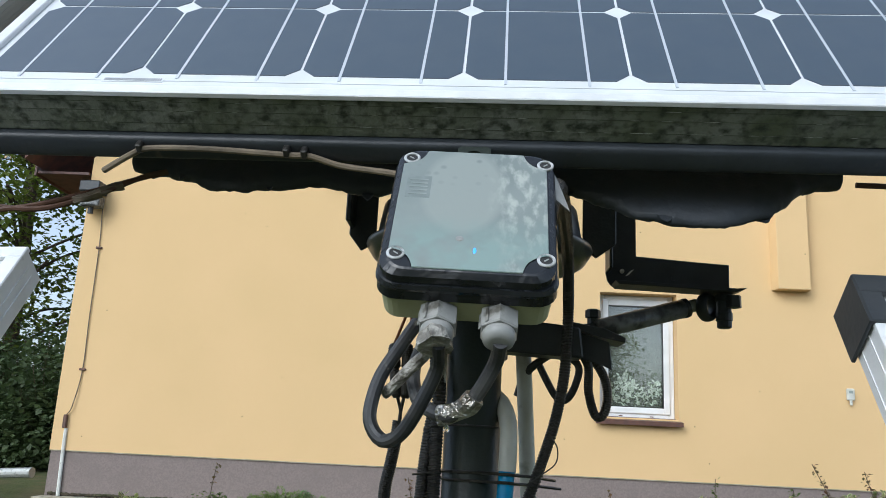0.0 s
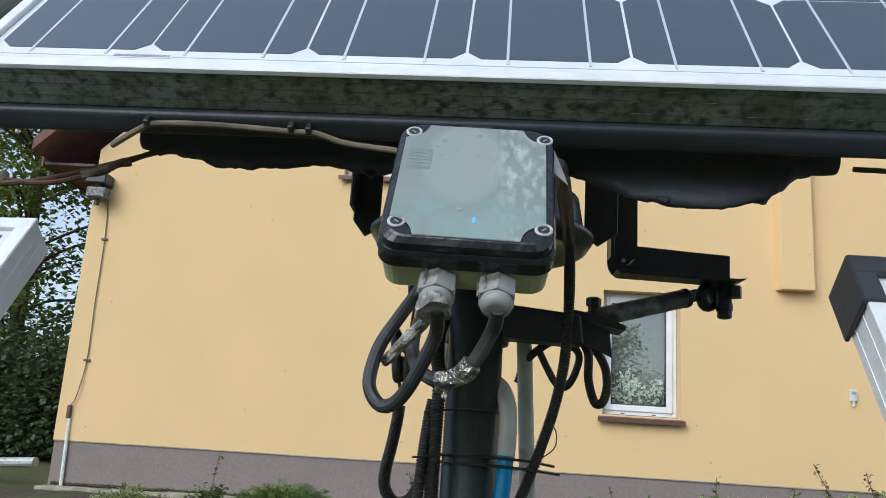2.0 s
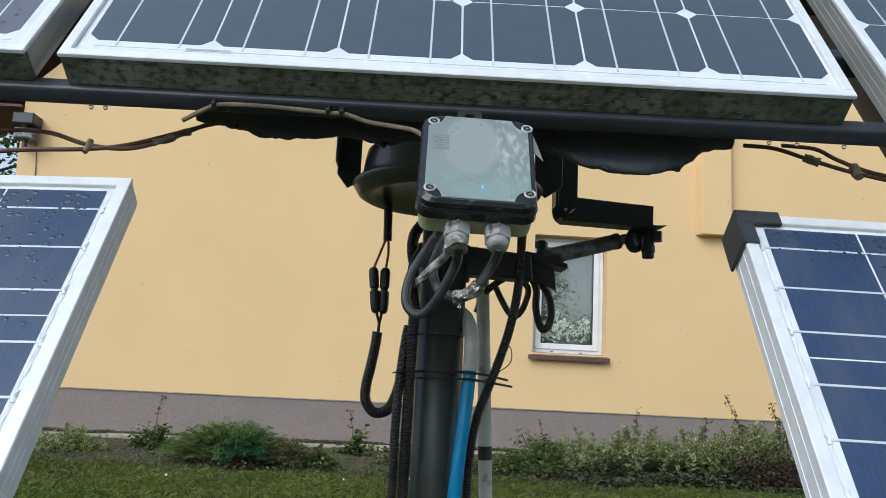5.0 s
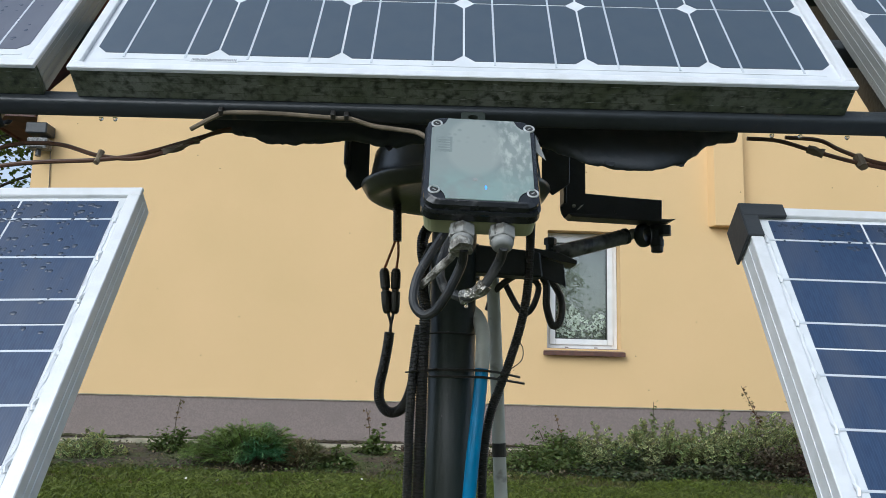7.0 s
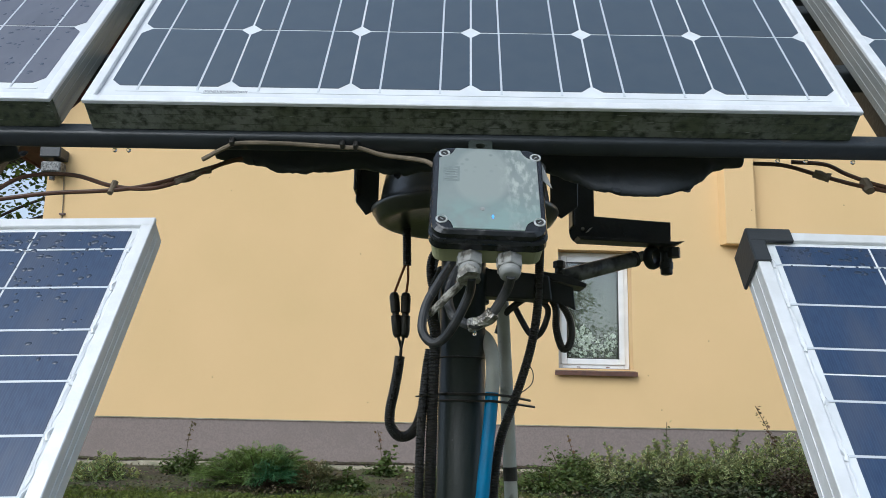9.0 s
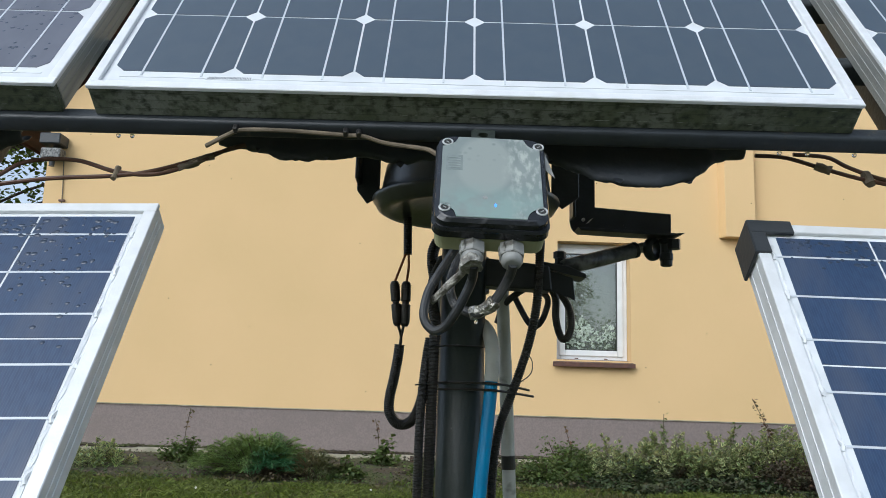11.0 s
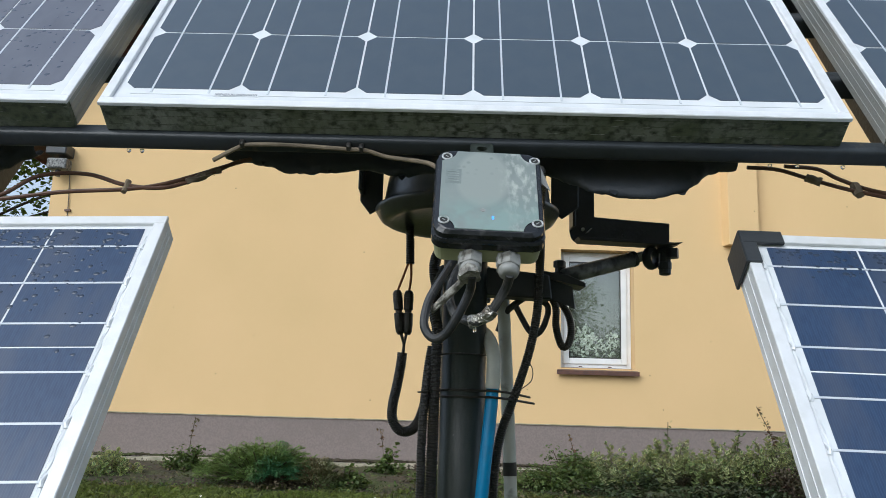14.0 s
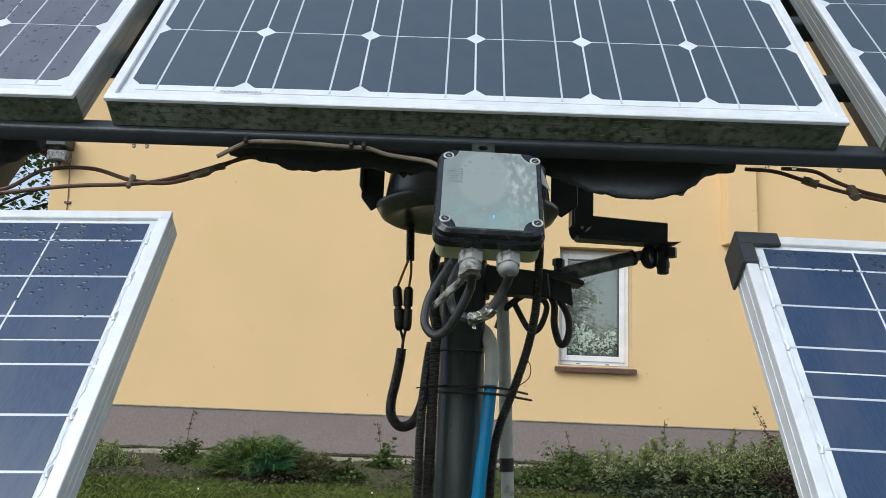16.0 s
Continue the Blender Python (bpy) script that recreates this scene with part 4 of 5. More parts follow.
for x, v in ((-0.254, -0.041), (-0.136, -0.042), (-0.122, -0.043)):
    part("tie", block(-0.0025, 0.0025, -0.004, 0.004, -0.004, 0.004, 0.001), BLACK_PLASTIC, tan, m=TRACKER @ pose(x, -0.0445, v))

# cable pairs running off to the neighbouring panels
pair = thing("panel_cables", "pair of brown cables strung under wet solar panels", "cable")
part("cable", tube([at(-0.60, -0.075, -0.1), at(-0.539, -0.075, -0.1), at(-0.505, -0.037, -0.1), at(-0.451, -0.031, -0.1), at(-0.397, -0.05, -0.1), at(-0.35, -0.052, -0.1), at(-0.309, -0.027, -0.1), at(-0.28, -0.002, -0.1), at(-0.25, 0.01, -0.1)], 0.0025, 0.006, 8), BROWN_CABLE, pair)
part("cable", tube([at(-0.60, -0.085, -0.102), at(-0.536, -0.078, -0.102), at(-0.467, -0.065, -0.1), at(-0.395, -0.057, -0.1), at(-0.355, -0.046, -0.1), at(-0.314, -0.024, -0.1), at(-0.274, 0.0, -0.1), at(-0.245, 0.012, -0.1)], 0.0025, 0.006, 8), BROWN_CABLE, pair)
part("cable_clip", tube([at(-0.396, -0.044, -0.099), at(-0.396, -0.064, -0.099)], 0.0032, 0.003, 8, uneven=0.4), TAN_CABLE, pair, "tan plastic clip")
part("cable_joint", tube([at(-0.318, -0.032, -0.1), at(-0.296, -0.016, -0.1)], 0.0038, 0.002, 10, uneven=0.6), TAN_CABLE, pair, "lumpy taped joint")
part("cable_joint", tube([at(-0.33, -0.041, -0.1), at(-0.31, -0.029, -0.1)], 0.0036, 0.002, 10, uneven=0.6, seed=4), TAN_CABLE, pair, "lumpy taped joint")
pair2 = thing("panel_cables", "pair of brown cables strung under the far solar panels", "cable")
part("cable", tube([at(0.33, 0.012, -0.1), at(0.365, 0.009, -0.1), at(0.401, -0.009, -0.1), at(0.449, -0.03, -0.1), at(0.52, -0.045, -0.1), at(0.62, -0.03, -0.1)], 0.0025, 0.006, 8), BROWN_CABLE, pair2)
part("cable", tube([at(0.375, 0.016, -0.1), at(0.413, 0.012, -0.1), at(0.433, -0.007, -0.1), at(0.471, -0.029, -0.1), at(0.54, -0.04, -0.1), at(0.62, -0.02, -0.1)], 0.0025, 0.006, 8), BROWN_CABLE, pair2)
part("cable_clip", tube([at(0.447, -0.018, -0.1), at(0.447, -0.036, -0.1)], 0.0055, 0.004, 8, uneven=0.4), TAN_CABLE, pair2)
part("cable_joint", tube([at(0.394, -0.005, -0.1), at(0.41, -0.014, -0.1)], 0.0045, 0.003, 8, uneven=0.8, seed=9), TAN_CABLE, pair2)

# ---- junction box ----
BOX_POSE = TRACKER @ pose(0.015, -0.1812, 0.0017, 2.43, 1.61, -0.23)
box = thing("junction_box", "square electronics box with a fogged clear lid wrapped in black tape", "junction box", m=BOX_POSE)
H = 0.0495


def rounded(hx, hy, r, n=9, wob=0.0):
    pts = []
    for cx, cy, a0 in ((hx - r, hy - r, 0), (-hx + r, hy - r, 90), (-hx + r, -hy + r, 180), (hx - r, -hy + r, 270)):
        for k in range(n + 1):
            a = radians(a0 + 90 * k / n)
            pts.append((cx + r * math.cos(a), cy + r * math.sin(a)))
    return pts


def layered(levels, n=5):
    """Rounded squares of (half x, half y, corner, height), joined from one to the next."""
    bm = bmesh.new()
    rings = [[bm.verts.new((x, y, z)) for x, y in rounded(hx, hy, r, n)] for hx, hy, r, z in levels]
    for a, b in zip(rings, rings[1:]):
        for k in range(len(a)):
            bm.faces.new((a[k], a[(k + 1) % len(a)], b[(k + 1) % len(a)], b[k]))
    bm.faces.new(rings[0][::-1])
    bm.faces.new(rings[-1])
    return bm


HV = 0.0585
part("base", layered([(H - 0.004, HV - 0.004, 0.009, -0.0285), (H - 0.0015, HV - 0.0015, 0.01, -0.0265), (H, HV, 0.011, -0.009)]), CREAM, box, "yellowed cream plastic base")
part("tape_band", layered([(H + 0.0002, HV + 0.0002, 0.011, -0.0098), (H + 0.0018, HV + 0.0018, 0.012, -0.008), (H + 0.0012, HV + 0.0014, 0.012, -0.002), (H + 0.002, HV + 0.0022, 0.012, 0.0005), (H + 0.0008, HV + 0.001, 0.012, 0.003)]), TAPE, box, "shiny black tape wound round the lid joint")
part("lid", layered([(H, HV, 0.012, 0.002), (H - 0.0005, HV - 0.0005, 0.012, 0.008), (H - 0.0035, HV - 0.0035, 0.011, 0.0105), (H - 0.005, HV - 0.005, 0.010, 0.011)]), TAPE, box, "dark rim of the lid")


pane_pts = []
hx, hy, cut = H - 0.0045, HV - 0.0045, 0.0145
for cx, cy, a0, a1 in ((hx, hy, 270, 180), (-hx, hy, 360, 270), (-hx, -hy, 90, 0), (hx, -hy, 180, 90)):
    for k in range(8):
        a = radians(a0 + (a1 - a0) * k / 7)
        pane_pts.append((cx + cut * math.cos(a), cy + cut * math.sin(a)))
part("lid_window", prism(pane_pts, 0.0016, "z", 0.0102, 0.0004), LID, box, "fogged clear plastic with condensation")
for x, y in ((-0.0405, 0.046), (0.0442, 0.0445), (-0.0405, -0.043), (0.0435, -0.0425)):
    scr = part("screw", lathe([(0.0053, 0.0), (0.0053, 0.0009), (0.005, 0.0012), (0.0037, 0.0012), (0.0035, 0.0003)], 24), ZINC, box, "zinc lid screw", m=pose(x, y, 0.0106))
    part("recess", lathe([(0.0036, 0), (0.0036, 0.0006), (0.0034, 0.0007)], 16), DARK_HOLE, scr)
    part("slot", block(-0.0016, 0.0016, -0.0004, 0.0004, 0.0006, 0.001), WEATHERED, scr, m=pose(0, 0, 0, 0, 0, x * 900))
part("led", lathe([(0.0011, 0), (0.0011, 0.0006), (0.0006, 0.001)], 10), LED, box, "lit blue indicator", m=pose(0.0035, -0.0385, 0.0114) @ Matrix.Diagonal((0.9, 2.4, 0.6, 1)))
# pale disc in place of the soft reflected light spot on the lid
part("light_spot", lathe([(0.0026, 0), (0.0022, 0.0005), (0.0012, 0.0007)], 16), GLAND, box, "pale disc standing for a soft spot of reflected light on the lid", m=pose(-0.0055, -0.029, 0.0114))
sticker = part("rating_label", block(-0.041, -0.026, 0.006, 0.027, 0.0116, 0.01185), FADED, box, "faded label with raised lines")
for k in range(5):
    part("text_line", block(-0.0395 + 0.001 * (k % 2), -0.028, 0.009 + k * 0.0034, 0.0104 + k * 0.0034, 0.01185, 0.012), LID, sticker)
flap = bmesh.new()
for i, (x, y, z) in enumerate(((H + 0.001, 0.045, 0.004), (H + 0.006, 0.034, -0.001), (H + 0.0105, 0.019, -0.004), (H + 0.0015, 0.025, 0.0))):
    flap.verts.new((x, y, z))
flap.verts.ensure_lookup_table()
flap.faces.new(flap.verts)
fl = part("tape_flap", flap, GLAND, box, "loose curled end of tape")
fl.modifiers.new("thick", "SOLIDIFY").thickness = 0.0006


def gland(x, v, w):
    g = part("cable_gland", lathe([(0.0112, 0.0), (0.0118, 0.001), (0.0118, 0.0125), (0.011, 0.0135)], 6), GLAND, box, "grey hexagonal cable gland", m=pose(x, v, w, 90, 0, 0) @ pose(0, 0, 0, 0, 0, 30))
    part("dome_nut", lathe([(0.0092, 0.0135), (0.0096, 0.0145), (0.0096, 0.0168), (0.0088, 0.0192), (0.0068, 0.0212), (0.005, 0.0215)], 20), GLAND, g, smooth=True)
    ribs = bmesh.new()
    for k in range(-5, 6):
        block(k * 0.0009 - 0.00026, k * 0.0009 + 0.00026, 0.0100, 0.0105, 0.0015, 0.0122, 0, 1, ribs)
    part("grip", ribs, GLAND, g, m=pose(0, 0, 0, 0, 0, 30))
    return g


gland(-0.0147, -HV, -0.0185)
gland(0.0195, -HV, -0.0185)
part("sealant_lump", tube([(-0.0147, -HV - 0.018, -0.0185), (-0.0145, -HV - 0.0215, -0.0185), (-0.014, -HV - 0.0255, -0.019)], 0.0092, 0.002, 12, uneven=0.55), GREASE, box, "smeared grey sealant")

loop = thing("gland_cable", "grey cable in a hanging loop under the box", "cable")
GL = [at(0.001, -0.262, -0.02), (0.036, 0.481, 0.735), (0.026, 0.49, 0.713), (0.016, 0.5, 0.698), (0.006, 0.507, 0.693), (-0.002, 0.512, 0.699), (-0.005, 0.515, 0.71), (-0.001, 0.52, 0.73), (0.009, 0.525, 0.749), (0.024, 0.535, 0.775)]
part("sheath", tube(GL, 0.0043, 0.004, 12), SHEATH, loop)
stub = thing("cable_end", "sealed stub of cable smeared with sealant", "cable")
part("sheath", tube([at(-0.004, -0.258, -0.02), (0.028, 0.498, 0.745), (0.014, 0.513, 0.732), (0.004, 0.525, 0.723), (0.002, 0.527, 0.7218)], 0.0036, 0.003, 10, uneven=0.25), GREASE, stub)
inlet = thing("gland_cable", "black cable patched with crumpled foil under the box", "cable")
G2 = [at(0.0347, -0.259, -0.02), (0.069, 0.481, 0.74), (0.061, 0.49, 0.725), (0.053, 0.495, 0.715), (0.042, 0.5, 0.709), (0.03, 0.51, 0.713), (0.022, 0.52, 0.721), (0.019, 0.54, 0.742), (0.03, 0.58, 0.78)]
part("sheath", tube(G2, 0.0044, 0.004, 12), RUBBER, inlet)
part("foil_patch", tube([(0.058, 0.492, 0.7205), (0.053, 0.495, 0.715), (0.046, 0.498, 0.7105), (0.038, 0.5035, 0.7095)], 0.0056, 0.0018, 12, uneven=0.5), FOIL, inlet, "crumpled foil patch")
drop = thing("water_drop", "clear water drop hanging from the foil patch", "water drop")
part("drop", lathe([(0.0004, 0.0035), (0.0012, 0.002), (0.0018, 0), (0.0016, -0.0012), (0.0008, -0.002)], 12), WATER, drop, smooth=True, m=pose(0.042, 0.5, 0.7015))

# ---- mast ----
PX, PY = 0.0565, 1.2
mast = thing("mast", "dark painted steel mast with a bearing housing on top", "mast", m=pose(PX, PY, 0))
part("pole", lathe([(0.041, -0.25), (0.0405, 0.4), (0.0395, 0.955)], 40), MAST, mast, smooth=True)
part("base_plate", block(-0.12, 0.12, -0.12, 0.12, -0.1, -0.06, 0.004), STEEL_BLACK, mast)
part("bearing_housing", lathe([(0.1, 0.962), (0.135, 0.952), (0.15, 0.95), (0.158, 0.9545), (0.1655, 0.966), (0.1685, 0.9715), (0.1675, 0.975), (0.159, 0.9765), (0.1535, 0.98), (0.152, 0.99), (0.149, 1.01), (0.1455, 1.03), (0.138, 1.037), (0.115, 1.041), (0.1, 1.045), (0.098, 1.3)], 48), BELL, mast, "black bell-shaped bearing housing", smooth=True)
for sx, outline in ((-1, [(-0.141, 1.72), (-0.141, 0.99), (-0.122, 0.966), (-0.1, 0.98), (-0.1, 1.72)]), (1, [(0.21, 1.72), (0.212, 0.985), (0.232, 0.968), (0.262, 0.99), (0.262, 1.72)])):
    part("yoke_plate", prism([(x - PX, z) for x, z in outline], 0.008, "y", 0.0, 0.0015), STEEL_BLACK, mast, "black steel yoke plate")
part("yoke_flange", block(-0.141 - PX, -0.133 - PX, -0.045, 0.0, 1.0, 1.7, 0.002), STEEL_BLACK, mast)
part("cross_beam", block(-0.15 - PX, 0.28 - PX, -0.02, 0.03, 1.15, 1.21, 0.004), STEEL_BLACK, mast)

# drive arm bracket
arm = thing("drive_bracket", "black angle steel bracket bent to the drive rod", "bracket")
part("angle_plate", prism([(0.256, 1.7), (0.256, 0.958), (0.2585, 0.947), (0.263, 0.94), (0.271, 0.935), (0.446, 0.929), (0.447, 0.979), (0.302, 0.986), (0.302, 1.7)], 0.005, "y", 1.262, 0.001), STEEL_BLACK, arm)
part("upright_flange", block(0.256, 0.261, 1.225, 1.262, 0.96, 1.7, 0.001), STEEL_BLACK, arm)
part("arm_flange", prism([(0.264, 0.94), (0.444, 0.934), (0.46, 0.9355), (0.445, 0.929), (0.27, 0.934)], 0.045, "y", 1.22, 0.0008), STEEL_BLACK, arm)
part("bolt", rod((0.281, 1.258, 0.962), (0.281, 1.266, 0.962), 0.0035, 8), ZINC, arm, "bare zinc bolt head")
part("paint_chip", prism([(0.286, 0.9545), (0.292, 0.957), (0.3, 0.966), (0.294, 0.9635)], 0.0006, "y", 1.2612), PIPE_GREY, arm, "bare bright chip in the paint")
part("paint_chip", prism([(0.352, 0.9405), (0.359, 0.942), (0.36, 0.9455), (0.354, 0.945)], 0.0006, "y", 1.2612), PIPE_GREY, arm, "bare bright chip in the paint")
part("bolt", rod((0.36, 1.26, 0.9535), (0.36, 1.266, 0.9535), 0.0035, 8), STEEL_BLACK, arm)

# linear drive rod
drive = thing("drive_rod", "round black drive rod with a forked end joint", "actuator")
A, B = Vector((0.228, 1.19, 0.858)), Vector((0.375, 1.255, 0.9065))
part("sleeve", lathe([(0.0125, 0), (0.0142, 0.004), (0.0142, (B - A).length)], 24, between(A, B)), DRIVE, drive, smooth=True)
C = Vector((0.394, 1.258, 0.9135))
part("collar", lathe([(0.0145, -0.006), (0.0152, 0), (0.0145, 0.005)], 24, between(B, C)), STEEL_BLACK, drive)
part("rod", rod(B, C, 0.0095, 16), WEATHERED, drive, "bare metal rod")
ringm = bmesh.new()
for k in range(28):
    for j in range(10):
        a, b2 = 2 * math.pi * k / 28, 2 * math.pi * j / 10
        r = 0.0165 + 0.0058 * math.cos(b2)
        ringm.verts.new((0.409 + 0.74 * r * math.cos(a) - 0.006 * math.sin(b2), 1.255 + 0.67 * r * math.cos(a) + 0.0085 * math.sin(b2), 0.9095 + r * math.sin(a)))
ringm.verts.ensure_lookup_table()
for k in range(28):
    for j in range(10):
        ringm.faces.new([ringm.verts[i] for i in (k * 10 + j, k * 10 + (j + 1) % 10, ((k + 1) % 28) * 10 + (j + 1) % 10, ((k + 1) % 28) * 10 + j)])
part("eye", ringm, STEEL_BLACK, drive, smooth=True)
part("pivot_pin", lathe([(0.008, 0.877), (0.011, 0.879), (0.011, 0.888), (0.0125, 0.889), (0.0125, 0.9), (0.0112, 0.902), (0.0112, 0.918), (0.0135, 0.92), (0.0135, 0.928), (0.01, 0.93), (0.01, 0.938)], 14, pose(0.433, 1.25, 0)), STEEL_BLACK, drive)
part("pin_nut", lathe([(0.012, 0.908), (0.012, 0.926)], 6, pose(0.4445, 1.24, 0)), STEEL_BLACK, drive)

# clamp that carries the drive
clamp = thing("mast_clamp", "black clamp arm bolted to the mast", "clamp")
part("arm_tube", prism([(0.03, 0.868), (0.2, 0.853), (0.205, 0.81), (0.03, 0.818)], 0.05, "y", 1.13, 0.003), STEEL_BLACK, clamp)
part("collar", lathe([(0.046, 0.81), (0.047, 0.812), (0.047, 0.87), (0.046, 0.872)], 32, pose(PX, PY, 0)), STEEL_BLACK, clamp)
part("top_plate", prism([(0.185, 0.862), (0.235, 0.854), (0.264, 0.842), (0.264, 0.835), (0.235, 0.84), (0.185, 0.853)], 0.06, "y", 1.14, 0.001), STEEL_BLACK, clamp)
part("web", prism([(0.186, 0.853), (0.243, 0.836), (0.247, 0.797), (0.23, 0.806), (0.186, 0.816)], 0.006, "y", 1.15, 0.001), STEEL_BLACK, clamp)
part("bolt", lathe([(0.014, 0.858), (0.014, 0.862), (0.008, 0.8625), (0.008, 0.871), (0.011, 0.8715), (0.011, 0.882), (0.008, 0.884)], 6, pose(0.222, 1.165, 0)), STEEL_BLACK, clamp)

# ---- hoses, pipes and cables at the mast ----
mc = thing("connector_cable", "two solar plug connectors on wires hanging into a black hose", "cable")
part("sleeve", tube([(-0.053, 1.19, 0.985), (-0.0525, 1.2, 0.95), (-0.05, 1.2, 0.875)], 0.0075, 0.004, 12, wave=0.0010, period=0.0032), BLACK_PLASTIC, mc, "corrugated black sleeve")
for pts in ([(-0.053, 1.2, 0.877), (-0.062, 1.2, 0.851), (-0.072, 1.2, 0.822)], [(-0.0485, 1.2, 0.877), (-0.0475, 1.2, 0.851), (-0.0505, 1.2, 0.822)]):
    part("wire", tube(pts, 0.0022, 0.004, 8), COPPER_WIRE, mc, "orange-brown wire")
PLUG = [(0.0055, 0.0), (0.0075, 0.003), (0.0085, 0.02), (0.0085, 0.034), (0.006, 0.036), (0.006, 0.0395), (0.0088, 0.041), (0.0088, 0.062), (0.0078, 0.074), (0.0048, 0.079)]
for a, b in (((-0.0715, 1.2, 0.826), (-0.0625, 1.2, 0.744)), ((-0.0505, 1.2, 0.826), (-0.0505, 1.2, 0.744))):
    plug = part("plug", lathe(PLUG, 14, between(a, b)), BLACK_PLASTIC, mc, "black plug connector")
    ribs = bmesh.new()
    for k in range(5):
        d = (Vector(b) - Vector(a)).normalized() * (0.006 + k * 0.003)
        lathe([(0.0092, 0), (0.0092, 0.0012)], 14, between(Vector(a) + d, Vector(b) + d), ribs)
    part("ribs", ribs, BLACK_PLASTIC, plug)
for x in (-0.0615, -0.0525):
    part("wire", tube([(x, 1.2, 0.748), (-0.056, 1.2, 0.728), (-0.058, 1.2, 0.705)], 0.0025, 0.004, 8), BLACK_PLASTIC, mc)
part("hose", tube([(-0.058, 1.2, 0.715), (-0.0605, 1.2, 0.69), (-0.066, 1.2, 0.655), (-0.0715, 1.2, 0.625), (-0.071, 1.2, 0.6), (-0.058, 1.199, 0.5815), (-0.04, 1.195, 0.5815), (-0.026, 1.185, 0.596), (-0.016, 1.17, 0.625), (-0.012, 1.165, 0.66)], 0.0088, 0.005, 14, wave=0.0008, period=0.0032), BLACK_PLASTIC, mc, "corrugated black hose")
hoses = []
cond = thing("conduit", "ribbed black conduit strapped along the mast", "conduit", "conduits on the mast")
hoses.append(cond)
part("hose", tube([(0.02, 1.215, 0.87), (0.004, 1.195, 0.83), (0.003, 1.18, 0.785), (0.0085, 1.17, 0.755), (0.0075, 1.165, 0.705), (0.0065, 1.163, 0.637), (0.006, 1.163, 0.561), (0.005, 1.163, 0.484), (0.004, 1.163, 0.2), (0.004, 1.163, -0.1)], 0.0095, 0.005, 14, wave=0.0014, period=0.0045), BLACK_PLASTIC, cond)
cond = thing("conduit", "second ribbed black conduit strapped along the mast", "conduit", "conduits on the mast")
hoses.append(cond)
part("hose", tube([(0.0, 1.172, 0.725), (-0.0045, 1.168, 0.695), (-0.0095, 1.162, 0.637), (-0.0125, 1.158, 0.56), (-0.0125, 1.156, 0.483), (-0.014, 1.156, 0.2), (-0.014, 1.156, -0.1)], 0.0076, 0.005, 14, wave=0.0012, period=0.0042), BLACK_PLASTIC, cond)
cond = thing("conduit", "short ribbed conduit curling behind the mast", "conduit", "conduits on the mast")
hoses.append(cond)
part("hose", tube([(0.03, 1.25, 0.80), (0.008, 1.235, 0.82), (-0.0045, 1.225, 0.855), (-0.004, 1.225, 0.89), (0.012, 1.23, 0.915), (0.04, 1.24, 0.93)], 0.01, 0.005, 14, wave=0.0011, period=0.0039), BLACK_PLASTIC, cond)
stubp = thing("pipe_stub", "short white pipe piece behind the mast", "pipe")
part("pipe", tube([(0.014, 1.21, 0.84), (0.008, 1.205, 0.80), (0.002, 1.2, 0.765)], 0.0075, 0.01, 12), PIPE_GREY, stubp)
part("tape", tube([(0.003, 1.2, 0.772), (0.0005, 1.2, 0.755)], 0.0085, 0.004, 12), BLACK_PLASTIC, stubp)
slant = thing("conduit", "ribbed black conduit slanting from the box to the mast", "conduit", "conduits on the mast")
part("hose", tube([at(0.058, -0.15, -0.035), (0.12, 0.66, 0.9), (0.172, 1.05, 0.945), (0.188, 1.17, 0.9), (0.189, 1.19, 0.84), (0.185, 1.19, 0.787), (0.174, 1.19, 0.729), (0.157, 1.19, 0.672), (0.14, 1.192, 0.624), (0.126, 1.2, 0.582), (0.117, 1.21, 0.525), (0.114, 1.215, 0.44), (0.114, 1.22, 0.2), (0.114, 1.22, -0.1)], 0.0078, 0.005, 12, wave=0.0011, period=0.0042), BLACK_PLASTIC, slant)
blue = thing("water_pipe", "blue plastic pipe with a grey elbow strapped to the mast", "pipe")
part("pipe", tube([(0.1065, 1.16, 0.663), (0.104, 1.158, 0.622), (0.0985, 1.152, 0.565), (0.091, 1.145, 0.488), (0.078, 1.14, 0.3), (0.055, 1.135, -0.1)], 0.0112, 0.02, 20), PIPE_BLUE, blue, smooth=True)
part("elbow", tube([(0.078, 1.25, 0.768), (0.086, 1.225, 0.76), (0.099, 1.195, 0.745), (0.1065, 1.172, 0.72), (0.1075, 1.162, 0.69), (0.1062, 1.16, 0.655)], 0.0125, 0.004, 20), PIPE_GREY, blue, "weathered grey pipe elbow", smooth=True)
grey = thing("grey_pipe", "pale grey pipe with a band of black tape", "pipe")
part("pipe", tube([(0.128, 1.28, 0.88), (0.133, 1.28, 0.813), (0.138, 1.28, 0.727), (0.145, 1.28, 0.602), (0.151, 1.28, 0.478), (0.166, 1.28, 0.2), (0.182, 1.28, -0.1)], 0.0122, 0.02, 18), PIPE_GREY, grey, smooth=True)
part("tape", tube([(0.1487, 1.28, 0.525), (0.15, 1.28, 0.5)], 0.013, 0.006, 18), BLACK_PLASTIC, grey, "black tape band")
